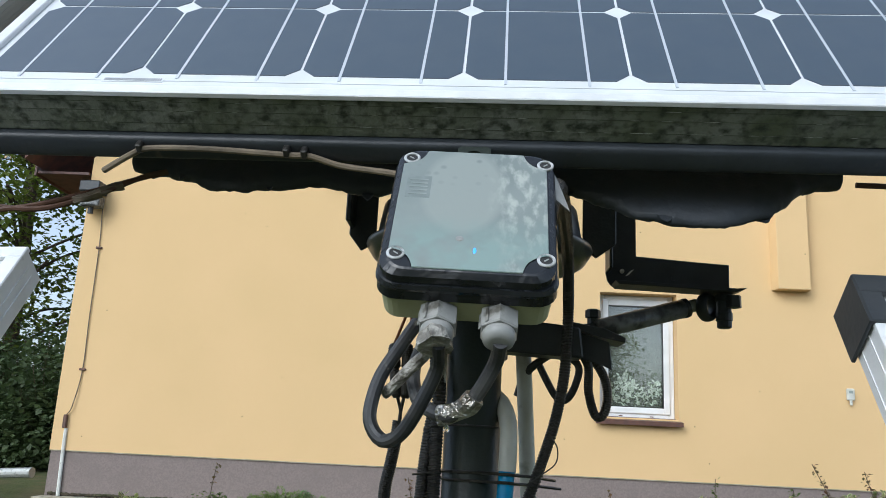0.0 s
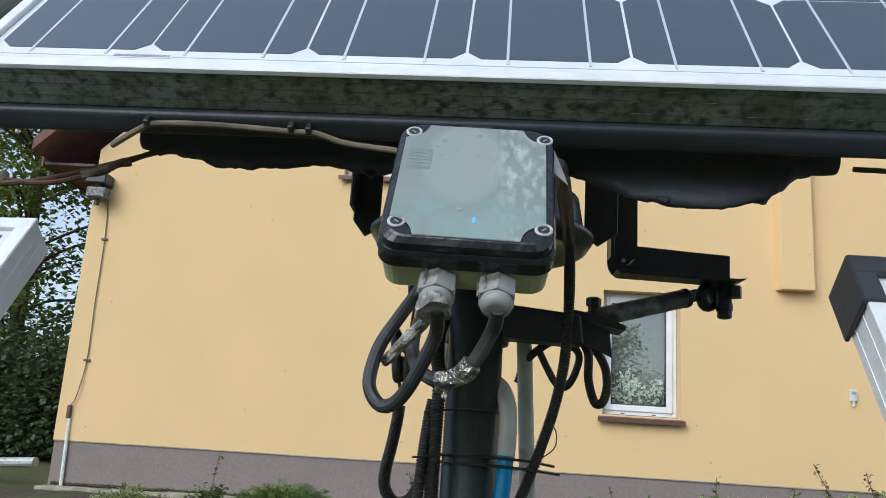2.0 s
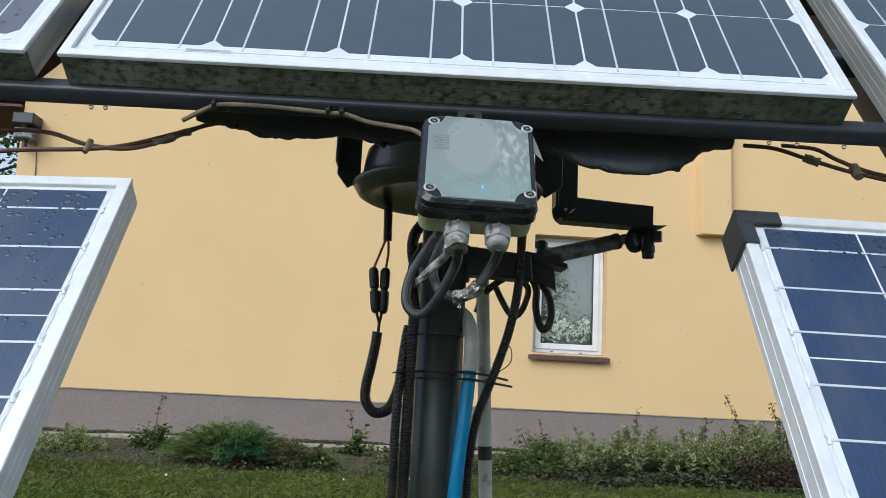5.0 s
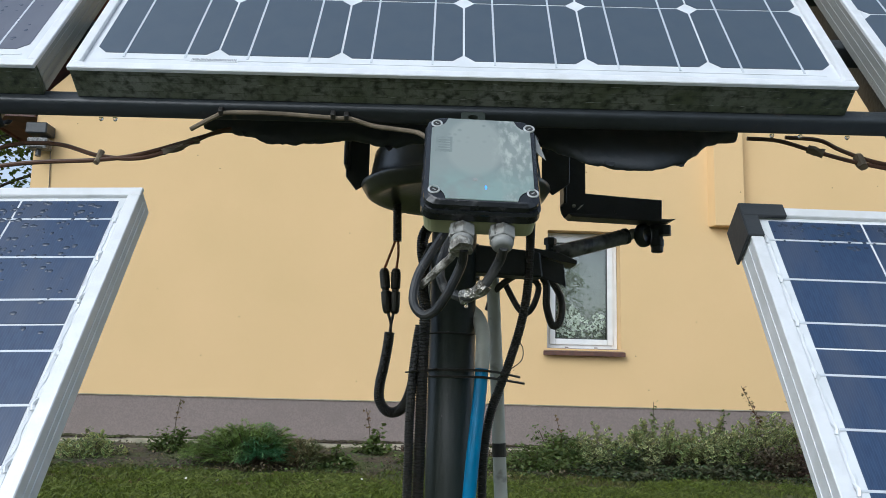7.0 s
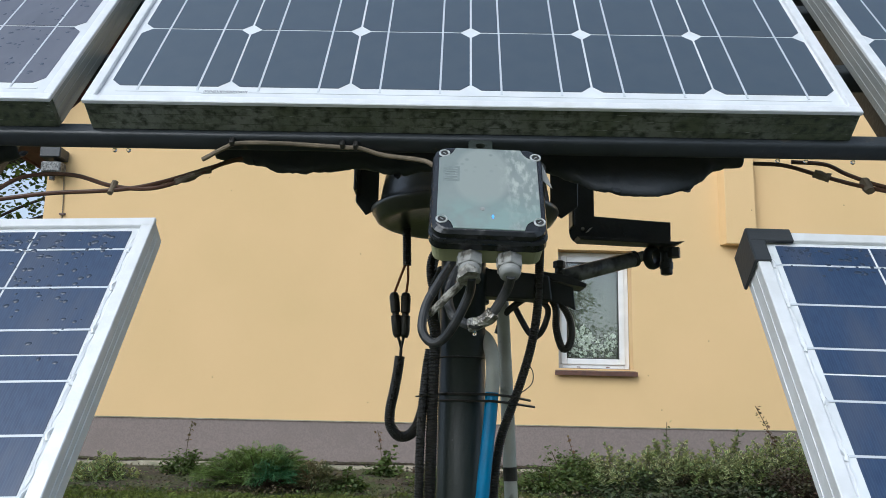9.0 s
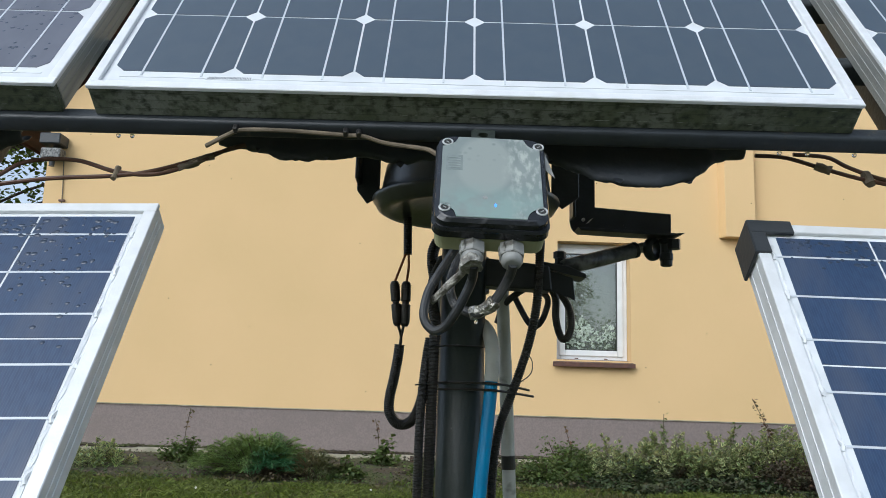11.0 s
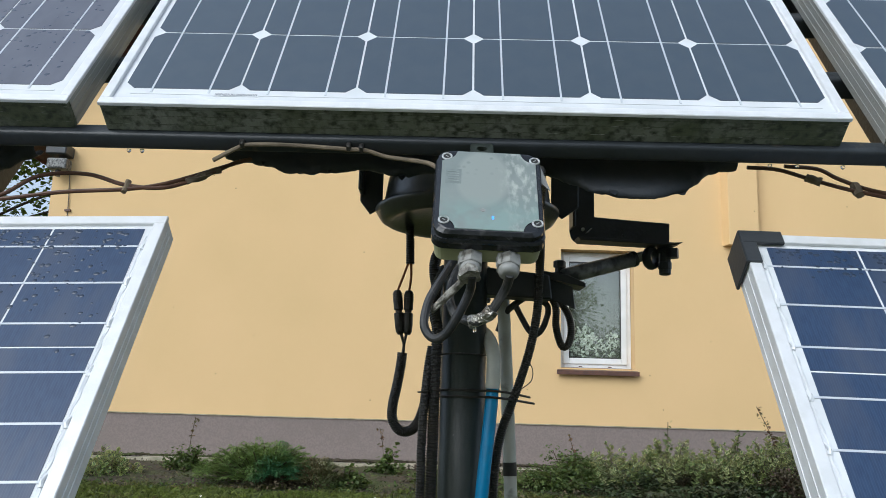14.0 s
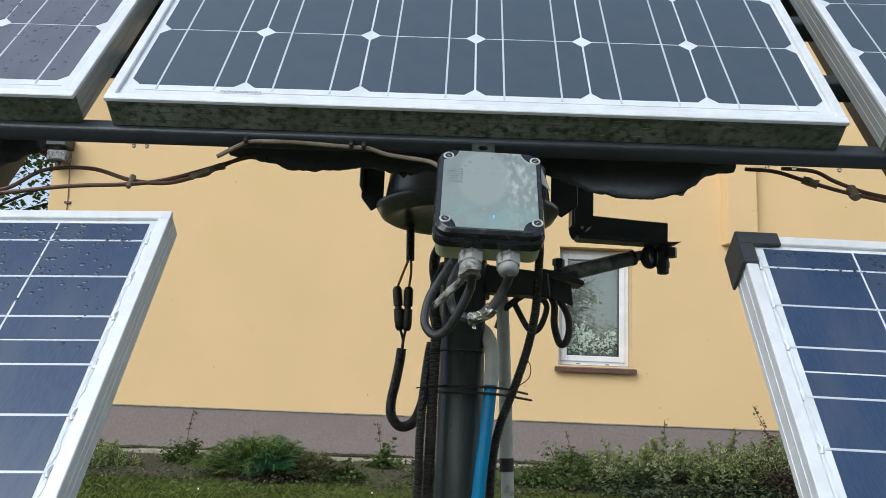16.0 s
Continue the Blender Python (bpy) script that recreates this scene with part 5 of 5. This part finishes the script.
for z, tip in ((0.652, 0.179), (0.641, 0.187)):
    tie = thing("cable_tie", "black cable tie round mast and pipes with a long tail", "cable tie", "ties on the mast")
    ring = [(PX + 0.0415 * math.cos(a), PY + 0.0415 * math.sin(a), z) for a in [radians(d) for d in range(170, 281, 15)]]
    part("band", tube(ring + [(0.088, 1.15, z), (0.105, 1.1465, z), (0.118, 1.15, z - 0.001), (0.14, 1.178, z - 0.003), (tip, 1.235, z - 0.009)], 0.0022, 0.004, 6), BLACK_PLASTIC, tie)
for z, x1 in ((0.711, -0.002), (0.650, -0.014)):
    tie = thing("cable_tie", "thin black cable tie holding conduits against the mast", "cable tie", "ties on the mast")
    ring = [(PX + 0.0412 * math.cos(radians(d)), PY + 0.0412 * math.sin(radians(d)), z + 0.003) for d in range(340, 224, -15)]
    part("band", tube(ring + [(0.018, 1.158, z + 0.001), (0.004, 1.15, z), (x1, 1.148, z - 0.003), (x1 - 0.008, 1.148, z - 0.004)], 0.0015, 0.004, 6), BLACK_PLASTIC, tie)
coil = thing("cable_coil", "black cables looped below the clamp arm", "cable")
part("cable", tube([(0.17, 1.2, 0.83), (0.205, 1.2, 0.808), (0.203, 1.2, 0.78), (0.19, 1.2, 0.757), (0.175, 1.2, 0.76), (0.16, 1.205, 0.785), (0.148, 1.21, 0.81)], 0.0055, 0.005, 10), RUBBER, coil)
part("cable", tube([(0.205, 1.19, 0.83), (0.219, 1.19, 0.805), (0.22, 1.19, 0.768), (0.2295, 1.19, 0.736), (0.241, 1.19, 0.738), (0.247, 1.19, 0.762), (0.243, 1.195, 0.79), (0.228, 1.2, 0.815), (0.205, 1.2, 0.835)], 0.0065, 0.005, 10, wave=0.0005, period=0.0034), BLACK_PLASTIC, coil)
part("cable", tube([(0.12, 1.22, 0.76), (0.13, 1.21, 0.79), (0.15, 1.2, 0.81), (0.18, 1.2, 0.83)], 0.006, 0.005, 10), RUBBER, coil)
wire = thing("loose_wire", "thin curl of black wire by the cable ties", "wire")
part("wire", tube([(0.13, 1.13, 0.64), (0.15, 1.12, 0.655), (0.168, 1.12, 0.67), (0.17, 1.12, 0.69), (0.16, 1.12, 0.705)], 0.0009, 0.004, 6), BLACK_PLASTIC, wire)

# the mast and all that hangs on it
def about(x, y, z, k):
    """Grown by k about a place."""
    return Matrix.Translation((x, y, z)) @ Matrix.Scale(k, 4) @ Matrix.Translation((-x, -y, -z))


MAST_SET, ARM_SET, SIDE_SET = about(-0.108, -0.063, 0.664, 1.055), about(0.056, 0.018, 0.694, 1.03), about(0.03, -0.1, 0.67, 1.05)
for ob in (mc, hoses[2], stubp):
    ob.matrix_basis = MAST_SET @ ob.matrix_basis
for ob in (arm, drive):
    ob.matrix_basis = ARM_SET @ ob.matrix_basis
for ob in (clamp, coil):
    ob.matrix_basis = SIDE_SET @ ob.matrix_basis

# ---- plants ----
def shrub(name, label, category, cx, cy, rx, ry, height, count, size, mat, seed, narrow=0.45, spikes=0.0, group=""):
    rng = random.Random(seed)
    s = thing(name, label, category, group, pose(cx, cy, GROUND))
    stems = bmesh.new()
    spots = []
    limbs = max(7, int(count / 160))
    for k in range(limbs):
        a, out = rng.uniform(0, 2 * math.pi), math.sqrt(rng.uniform(0.02, 1))
        top = Vector((math.cos(a) * out * rx, math.sin(a) * out * ry, height * (1.0 - 0.55 * out * out) * rng.uniform(0.55, 1.15)))
        root = Vector((top.x * 0.15, top.y * 0.15, -0.03))
        mid = root.lerp(top, 0.55) + Vector((rng.uniform(-1, 1), rng.uniform(-1, 1), 0.3)) * 0.12 * height
        tube([root, mid, top], 0.004, 0.08, 5, bm=stems)
        each = count // limbs
        for j in range(each):
            t = rng.uniform(0.25, 1.03)
            p = root.lerp(mid, t * 1.6) if t < 0.6 else mid.lerp(top, (t - 0.6) / 0.4)
            spread = 0.26 * (1.15 - 0.5 * t)
            spots.append(p + Vector((rng.gauss(0, rx * spread), rng.gauss(0, ry * spread), rng.gauss(0, height * 0.1))))
    part("stem", stems, STEM, s)
    spots = [p for p in spots if p.z > -0.02]
    part("foliage", leaves("foliage", spots, size, rng, 0.0 if spikes else 0.25, narrow), mat, s)
    return s


def conifer(label, cx, cy, rx, ry, height, sprays, mat, seed, lean=0.0):
    """A spreading conifer: arching branches with drooping feathery side sprays of short needles."""
    rng = random.Random(seed)
    s = thing("juniper", label, "shrub", "", pose(cx, cy, GROUND))
    wood = bmesh.new()
    verts, faces = [], []
    for k in range(sprays):
        a = rng.uniform(0, 2 * math.pi)
        out = math.sqrt(rng.uniform(0.03, 1))
        tip = Vector((math.cos(a) * out * rx + lean * rx * out, math.sin(a) * out * ry, height * (1.08 - 0.72 * out * out) * rng.uniform(0.62, 1.18)))
        root = Vector((tip.x * 0.12, tip.y * 0.12, -0.02))
        knee = root.lerp(tip, 0.55) + Vector((0, 0, height * rng.uniform(0.0, 0.2)))
        path = smooth_path([root, knee, tip, tip + Vector((math.cos(a) * 0.05, math.sin(a) * 0.05, rng.uniform(-0.03, 0.03)))], 0.013)
        if k % 4 == 0:
            tube([root, knee, tip], 0.004, 0.06, 5, bm=wood)
        start = int(len(path) * 0.5)
        for n in range(start, len(path) - 1):
            way = (path[n + 1] - path[n]).normalized()
            side = way.cross(Vector((0, 0, 1)))
            if side.length < 0.01:
                continue
            side.normalize()
            reach = 0.055 * (1 - 0.75 * (n - start) / max(1, len(path) - start)) * rng.uniform(0.6, 1.2)
            for sign in (-1, 1):
                end = path[n] + (side * sign * 0.8 + way * 0.75 + Vector((0, 0, rng.uniform(-0.25, 0.3)))) * reach
                for u in (0.3, 0.55, 0.8, 1.0):
                    p = path[n].lerp(end, u)
                    d = (way + side * sign * 0.5 + Vector((rng.uniform(-0.6, 0.6), rng.uniform(-0.6, 0.6), rng.uniform(-0.5, 0.6)))).normalized() * rng.uniform(0.014, 0.028)
                    w = d.cross(Vector((rng.uniform(-0.4, 0.4), rng.uniform(-0.4, 0.4), 1))).normalized() * 0.0032
                    b = len(verts)
                    verts += [p - w, p + w, p + d]
                    faces.append((b, b + 1, b + 2))
    part("stem", wood, STEM, s)
    part("foliage", mesh_of("foliage", verts, faces), mat, s)


def edged_shrub(label, cx, cy, rx, ry, height, count, size, seed, group=""):
    """A bush whose oval leaves have a broad cream margin, set in whorls on upright twigs."""
    rng = random.Random(seed)
    s = thing("variegated_shrub", label, "shrub", group, pose(cx, cy, GROUND))
    wood = bmesh.new()
    inner, inner_f, outer, outer_f = [], [], [], []
    for k in range(count):
        a, out = rng.uniform(0, 2 * math.pi), math.sqrt(rng.uniform(0.0, 1))
        dome = height * (1.0 - 0.6 * out * out) * (0.82 + 0.4 * noise.noise(Vector((cx + math.cos(a) * out * 2, seed, math.sin(a) * out * 2))))
        tip = Vector((math.cos(a) * out * rx, math.sin(a) * out * ry, max(0.05, dome * rng.uniform(0.55, 1.1))))
        grow = Vector((math.cos(a) * out * 0.7 + rng.uniform(-0.3, 0.3), math.sin(a) * out * 0.7 + rng.uniform(-0.3, 0.3), 1)).normalized()
        if k % 3 == 0:
            tube([Vector((tip.x * 0.2, tip.y * 0.2, -0.03)), tip - grow * 0.1, tip], 0.003, 0.08, 4, bm=wood)
        turn = rng.uniform(0, 6.28)
        for j in range(9):
            base = tip - grow * 0.013 * j
            b2 = turn + j * 2.4
            way = (Vector((math.cos(b2), math.sin(b2), 0)) + grow * (0.9 - 0.09 * j) + Vector((0, 0, rng.uniform(-0.2, 0.2)))).normalized()
            ln = size * rng.uniform(0.7, 1.25)
            side = way.cross(grow)
            if side.length < 0.05:
                continue
            side = side.normalized() * ln * 0.3
            up = side.cross(way).normalized()
            up = up if up.z > 0 else -up
            for wide, lift, vs, fs in ((1.0, 0.0, outer, outer_f), (0.54, 0.0015, inner, inner_f)):
                q = len(vs)
                e = (1 - wide) * 0.28
                vs += [base + way * ln * e + up * lift, base + way * ln * 0.3 + side * wide + up * (ln * 0.07 + lift), base + way * ln * 0.72 + side * wide * 0.8 + up * (ln * 0.06 + lift), base + way * ln * (1 - e * 0.8) + up * lift, base + way * ln * 0.72 - side * wide * 0.8 + up * (ln * 0.06 + lift), base + way * ln * 0.3 - side * wide + up * (ln * 0.07 + lift)]
                fs += [(q, q + 1, q + 2, q + 3), (q, q + 3, q + 4, q + 5)]
    part("stem", wood, STEM, s)
    part("foliage", mesh_of("foliage", inner, inner_f), VARIEGATED, s, "green hearts of the leaves")
    part("leaf_margin", mesh_of("leaf_margin", outer, outer_f), CREAM_LEAF, s, "cream leaf margins")["kind"] = "stuff"


conifer("low spreading feathery green juniper beside the plinth", -1.29, 6.16, 0.47, 0.38, 0.27, 460, JUNIPER, 1, -0.05)
conifer("small browned conifer shrub in the flower bed", -0.85, 6.0, 0.16, 0.15, 0.19, 80, BROWN_NEEDLE, 12)
shrub("shrub", "small grey-green shrub in the bed", "shrub", -2.08, 6.8, 0.2, 0.18, 0.25, 1500, 0.03, OLIVE, 2)
shrub("shrub", "little green shrub at the edge of the grass", "shrub", -0.64, 6.12, 0.17, 0.15, 0.17, 900, 0.035, OLIVE, 3)
edged_shrub("low yellow-green shrub in the bed", -2.6, 6.35, 0.3, 0.24, 0.24, 100, 0.04, 33)
shrub("weed", "bright green leafy weed against the plinth", "weed", -0.4, 6.95, 0.16, 0.14, 0.24, 420, 0.05, OLIVE, 4)
shrub("shrub", "low dark red ground cover by the plinth", "shrub", 0.05, 7.3, 0.26, 0.14, 0.13, 900, 0.03, BARBERRY, 6)
shrub("shrub", "low patch of green ground cover", "shrub", 0.1, 6.4, 0.3, 0.22, 0.15, 1100, 0.035, OLIVE, 5)
shrub("shrub", "low patch of green ground cover beside the mast", "shrub", 0.95, 6.25, 0.42, 0.3, 0.19, 3600, 0.032, OLIVE, 15, 0.4)
for k, (cx, cy, rx, h, n) in enumerate(((1.5, 6.7, 0.36, 0.33, 75), (1.95, 6.66, 0.34, 0.44, 85), (2.42, 6.62, 0.34, 0.44, 90), (2.85, 6.66, 0.36, 0.5, 105), (3.3, 6.7, 0.34, 0.56, 105), (3.9, 6.9, 0.3, 0.26, 60))):
    edged_shrub("bushy evergreen shrub with cream-edged leaves", cx, cy - 0.12, rx, 0.4, h * 1.08, int(n * 2.3), 0.038, 20 + k, "variegated shrubs along the wall")
# added filler plants; their dark leaves carry the shade between and below the shrubs
for k, (cx, cy, rx, h, mat) in enumerate(((1.15, 6.55, 0.26, 0.32, OLIVE), (1.75, 6.45, 0.4, 0.24, GAP_SHADE_LEAF), (2.5, 6.4, 0.45, 0.22, GAP_SHADE_LEAF), (1.5, 6.02, 0.4, 0.09, GAP_SHADE_LEAF), (2.15, 6.02, 0.42, 0.1, GAP_SHADE_LEAF), (2.7, 6.05, 0.35, 0.1, GAP_SHADE_LEAF))):
    shrub("shrub", "undergrowth between the variegated shrubs, mostly coloured dark for the shade in the gaps", "shrub", cx, cy, rx, 0.28, h, 2600, 0.03, mat, 70 + k, 0.42, 0, "undergrowth of the bed")
shrub("barberry", "low dark red bush at the foot of the shrubs", "shrub", 2.98, 6.15, 0.46, 0.28, 0.27, 6500, 0.024, BARBERRY, 81, 0.42)
shrub("barberry", "low dark red bush on the bare soil", "shrub", 3.75, 6.4, 0.4, 0.26, 0.17, 3600, 0.024, BARBERRY, 82, 0.42)
rng = random.Random(90)
spots = [(rng.gauss(2.95, 0.35), 6.02 + rng.uniform(-0.05, 0.1), GROUND + rng.uniform(0.08, 0.26)) for k in range(16)] + [(rng.uniform(-1.6, 0.2), rng.uniform(5.0, 5.6), GROUND + 0.03) for k in range(7)]
tagged(part("blossoms", leaves("blossoms", spots, 0.022, rng, 0.0, 0.5), PETAL), "scattered small white blossoms over grass and bush", "blossom", kind="stuff")


def sprig(cx, cy, dx, height, seed, mat=OLIVE, count=34, bare=0.4, size=0.034):
    rng = random.Random(seed)
    s = thing("shoot", "tall leafy shoot rising out of the shrubs" if mat is OLIVE else "thin reddish shoot rising out of the shrubs", "shrub", "", pose(cx, cy, GROUND))
    pts = [Vector((0, 0, 0.05)), Vector((dx * 0.3, 0, height * 0.6)), Vector((dx, 0.02, height))]
    path = smooth_path(pts, 0.008)
    part("stem", tube(pts, 0.003, 0.03, 5), STEM, s)
    spots = []
    for k in range(count):
        p = path[int(rng.uniform(bare, 0.999) * (len(path) - 1))]
        spots.append(p + Vector((rng.gauss(0, 0.013), rng.gauss(0, 0.013), rng.gauss(0, 0.006))))
    part("foliage", leaves("foliage", spots, size, rng, -0.1, 0.38), mat, s)


for cx, cy, dx, height, seed, mat, count, bare in ((2.85, 6.5, -0.17, 0.7, 1, RED_SHOOT, 50, 0.5), (3.1, 6.5, 0.06, 0.52, 2, OLIVE, 40, 0.4), (2.5, 6.55, 0.05, 0.5, 3, OLIVE, 34, 0.4), (-0.42, 7.05, -0.05, 0.42, 4, RED_SHOOT, 22, 0.55), (-2.08, 6.85, 0.03, 0.47, 5, RED_SHOOT, 16, 0.6), (3.4, 6.55, 0.28, 0.7, 7, RED_SHOOT, 54, 0.5), (3.2, 6.6, -0.08, 0.66, 8, RED_SHOOT, 40, 0.5), (1.95, 6.6, 0.02, 0.55, 10, OLIVE, 30, 0.5), (1.2, 6.6, -0.06, 0.42, 11, RED_SHOOT, 16, 0.4)):
    sprig(cx, cy, dx, height, seed, mat, count, bare)


# grass: tufts of bent blades, lush on the lawn and thin and faded towards the bed
def grass(label, count, near, far, middle, tallest, mat, seed):
    rng = random.Random(seed)
    verts, faces = [], []
    for k in range(count):
        y = rng.uniform(near, far)
        x = rng.uniform(-3.0, 1.4 + y * 0.5) + rng.gauss(0, 0.3)
        tuft = noise.noise(Vector((x * 2.3, y * 2.3, 9))) + 0.6 * noise.noise(Vector((x * 9, y * 9, 2)))
        if tuft * 1.3 + (middle - y) * 0.9 < rng.uniform(-0.5, 0.6) or rng.random() > (y - 3.4) / 1.1:
            continue
        for n in range(3):
            a, h, w = rng.uniform(0, 2 * math.pi), rng.uniform(0.3, 1) * tallest * (1 + 0.5 * tuft), rng.uniform(0.0012, 0.0026)
            lean = rng.uniform(0.4, 2.2) * h
            b = Vector((x + rng.gauss(0, 0.012), y + rng.gauss(0, 0.012), GROUND - 0.025))
            side, out = Vector((-math.sin(a), math.cos(a), 0)) * w, Vector((math.cos(a), math.sin(a), 0)) * lean
            i = len(verts)
            verts += [b - side, b + side, b + out * 0.4 + Vector((0, 0, h * 0.7 + 0.025)) + side * 0.7, b + out + Vector((0, 0, h + 0.025))]
            faces += [(i, i + 1, i + 2), (i, i + 2, i + 3)]
    tagged(part("grass", mesh_of("grass", verts, faces), mat), label, "grass", kind="stuff")


grass("short green lawn grass in front of the bed", 36000, 3.4, 5.7, 5.3, 0.032, BLADE_GREEN, 11)
grass("thin faded grass along the edge of the bed", 16000, 5.0, 6.6, 5.9, 0.026, BLADE, 12)


def tree(label, cx, cy, height, radius, base, count, size, seed, mat):
    rng = random.Random(seed)
    t = thing("tree", label, "tree", "trees beyond the house", pose(cx, cy, GROUND))
    wood = bmesh.new()
    tube([(0, 0, -0.3), (0.1, 0.05, height * 0.3), (-0.05, 0.1, height * 0.62), (0.1, 0, height * 0.93)], 0.13, 0.35, 8, bm=wood)
    spots = []
    for k in range(46):
        z0 = rng.uniform(base * 0.8, height * 0.85)
        a = rng.uniform(0, 2 * math.pi)
        reach = radius * rng.uniform(0.45, 1.0) * math.sqrt(max(0.1, 1 - ((z0 - (base + height) / 2) / (height * 0.62)) ** 2))
        tip = Vector((math.cos(a) * reach, math.sin(a) * reach, z0 + rng.uniform(0.2, 0.9)))
        root = Vector((0, 0, z0 - 0.3))
        tube([root, root.lerp(tip, 0.5) + Vector((0, 0, 0.15)), tip], 0.03, 0.3, 5, bm=wood)
        clumps = [root.lerp(tip, u) + Vector((rng.gauss(0, 0.3), rng.gauss(0, 0.3), rng.gauss(0, 0.25))) for u in (0.45, 0.65, 0.8, 0.95, 1.05)]
        for c in clumps:
            for j in range(count // 230):
                spots.append(c + Vector((rng.gauss(0, 0.28), rng.gauss(0, 0.28), rng.gauss(0, 0.2))))
    part("trunk", wood, BARK, t)
    part("crown", leaves("crown", spots, size, rng, 0.35, 0.4), mat, t)


tree("tall leafy tree with sky showing through its crown", -9.2, 15.5, 9.0, 2.6, 1.8, 9000, 0.13, 1, LEAF)
tree("leafy tree behind the house corner", -6.9, 17.5, 8.0, 2.3, 1.9, 9000, 0.13, 2, LEAF)
tree("leafy tree at the garden edge", -12.5, 17.0, 9.5, 2.8, 1.5, 9000, 0.14, 3, LEAF)
for k, (x, y, h) in enumerate(((-6.0, 12.2, 2.0), (-7.3, 12.6, 2.1), (-8.8, 13.0, 2.0), (-10.5, 13.5, 2.2), (-6.6, 14.0, 2.4), (-8.1, 14.4, 2.3), (-9.7, 14.8, 2.4), (-11.6, 15.0, 2.5))):
    shrub("hedge_bush", "dense dark green hedge bush beyond the house", "hedge", x, y, 1.1, 0.8, h, 9000, 0.1, HEDGE, 40 + k, 0.45, 0, "hedge beyond the house")
for k, (x, y, h) in enumerate(((-4.5, -13.0, 4.6), (1.0, -14.0, 5.0), (4.4, -13.5, 4.9), (8.6, -13.5, 3.0))):
    tree("garden tree behind the viewer, mirrored in the windows", x, y, h, 2.4, 0.8, 9000, 0.16, 60 + k, LEAF)

# litter and weeds on the bare bed
rng = random.Random(31)
spots = [(rng.uniform(-3.2, 6.2), rng.uniform(5.6, 8.3), GROUND + rng.uniform(0.01, 0.06)) for k in range(15000)]
spots = [(x, y, z - hollow(y)) for x, y, z in spots]
tagged(part("leaf_litter", leaves("leaf_litter", spots, 0.024, rng, 0.0, 0.35), LITTER), "scattered weeds and dead leaves on the soil", "leaf litter", kind="stuff")


def raindrops(label, m, spots, rng):
    """Flat beads of water lying on a sheet of glass."""
    verts, faces = [], []
    for x, v in spots:
        r = rng.uniform(0.0009, 0.0026)
        sx = rng.uniform(0.8, 1.7)
        k = len(verts)
        for rr, hh in ((1.0, 0.0), (0.75, 0.4), (0.3, 0.62)):
            verts += [(x + sx * r * rr * math.cos(a * 0.7854), v + r * rr * math.sin(a * 0.7854), -0.0008 + r * hh * 0.35) for a in range(8)]
        for ring in range(2):
            faces += [(k + ring * 8 + i, k + ring * 8 + (i + 1) % 8, k + ring * 8 + 8 + (i + 1) % 8, k + ring * 8 + 8 + i) for i in range(8)]
        faces.append(tuple(k + 16 + i for i in range(8)))
    ob = part("raindrops", mesh_of("raindrops", verts, faces), WET, smooth=True)
    ob.matrix_basis = m
    return tagged(ob, label, "raindrops", kind="stuff")


rng = random.Random(17)
raindrops("beads of rain on the lower blue panel", left_low.matrix_basis, [(rng.uniform(-0.36, -0.03), -0.02 - abs(rng.gauss(0, 0.07))) for k in range(420)], rng)
raindrops("beads of rain on the capped blue panel", right_low.matrix_basis, [(rng.uniform(0.026, 0.3), -0.02 - abs(rng.gauss(0, 0.02))) for k in range(160)], rng)
raindrops("beads of rain on the upper wet panel", TRACKER @ pose(-0.8455, 0.002, 0), [(0.375 - abs(rng.gauss(0, 0.11)), rng.uniform(-0.005, 0.5)) for k in range(300)], rng)
for x, v in ((-0.385, -0.0418), (-0.37, -0.0418), (0.33, -0.0418), (0.41, -0.0418), (0.36, -0.0418)):
    d = thing("water_drop", "clear drop hanging from the lower edge of the rail", "water drop", "drops under the rail")
    q = at(x, v, -0.055)
    part("drop", lathe([(0.0022, 0.0012), (0.0025, 0.0), (0.0022, -0.0014), (0.0012, -0.0026), (0.0004, -0.003)], 10), WATER, d, smooth=True)
    d.matrix_basis = pose(q.x, q.y, q.z - 0.0006)
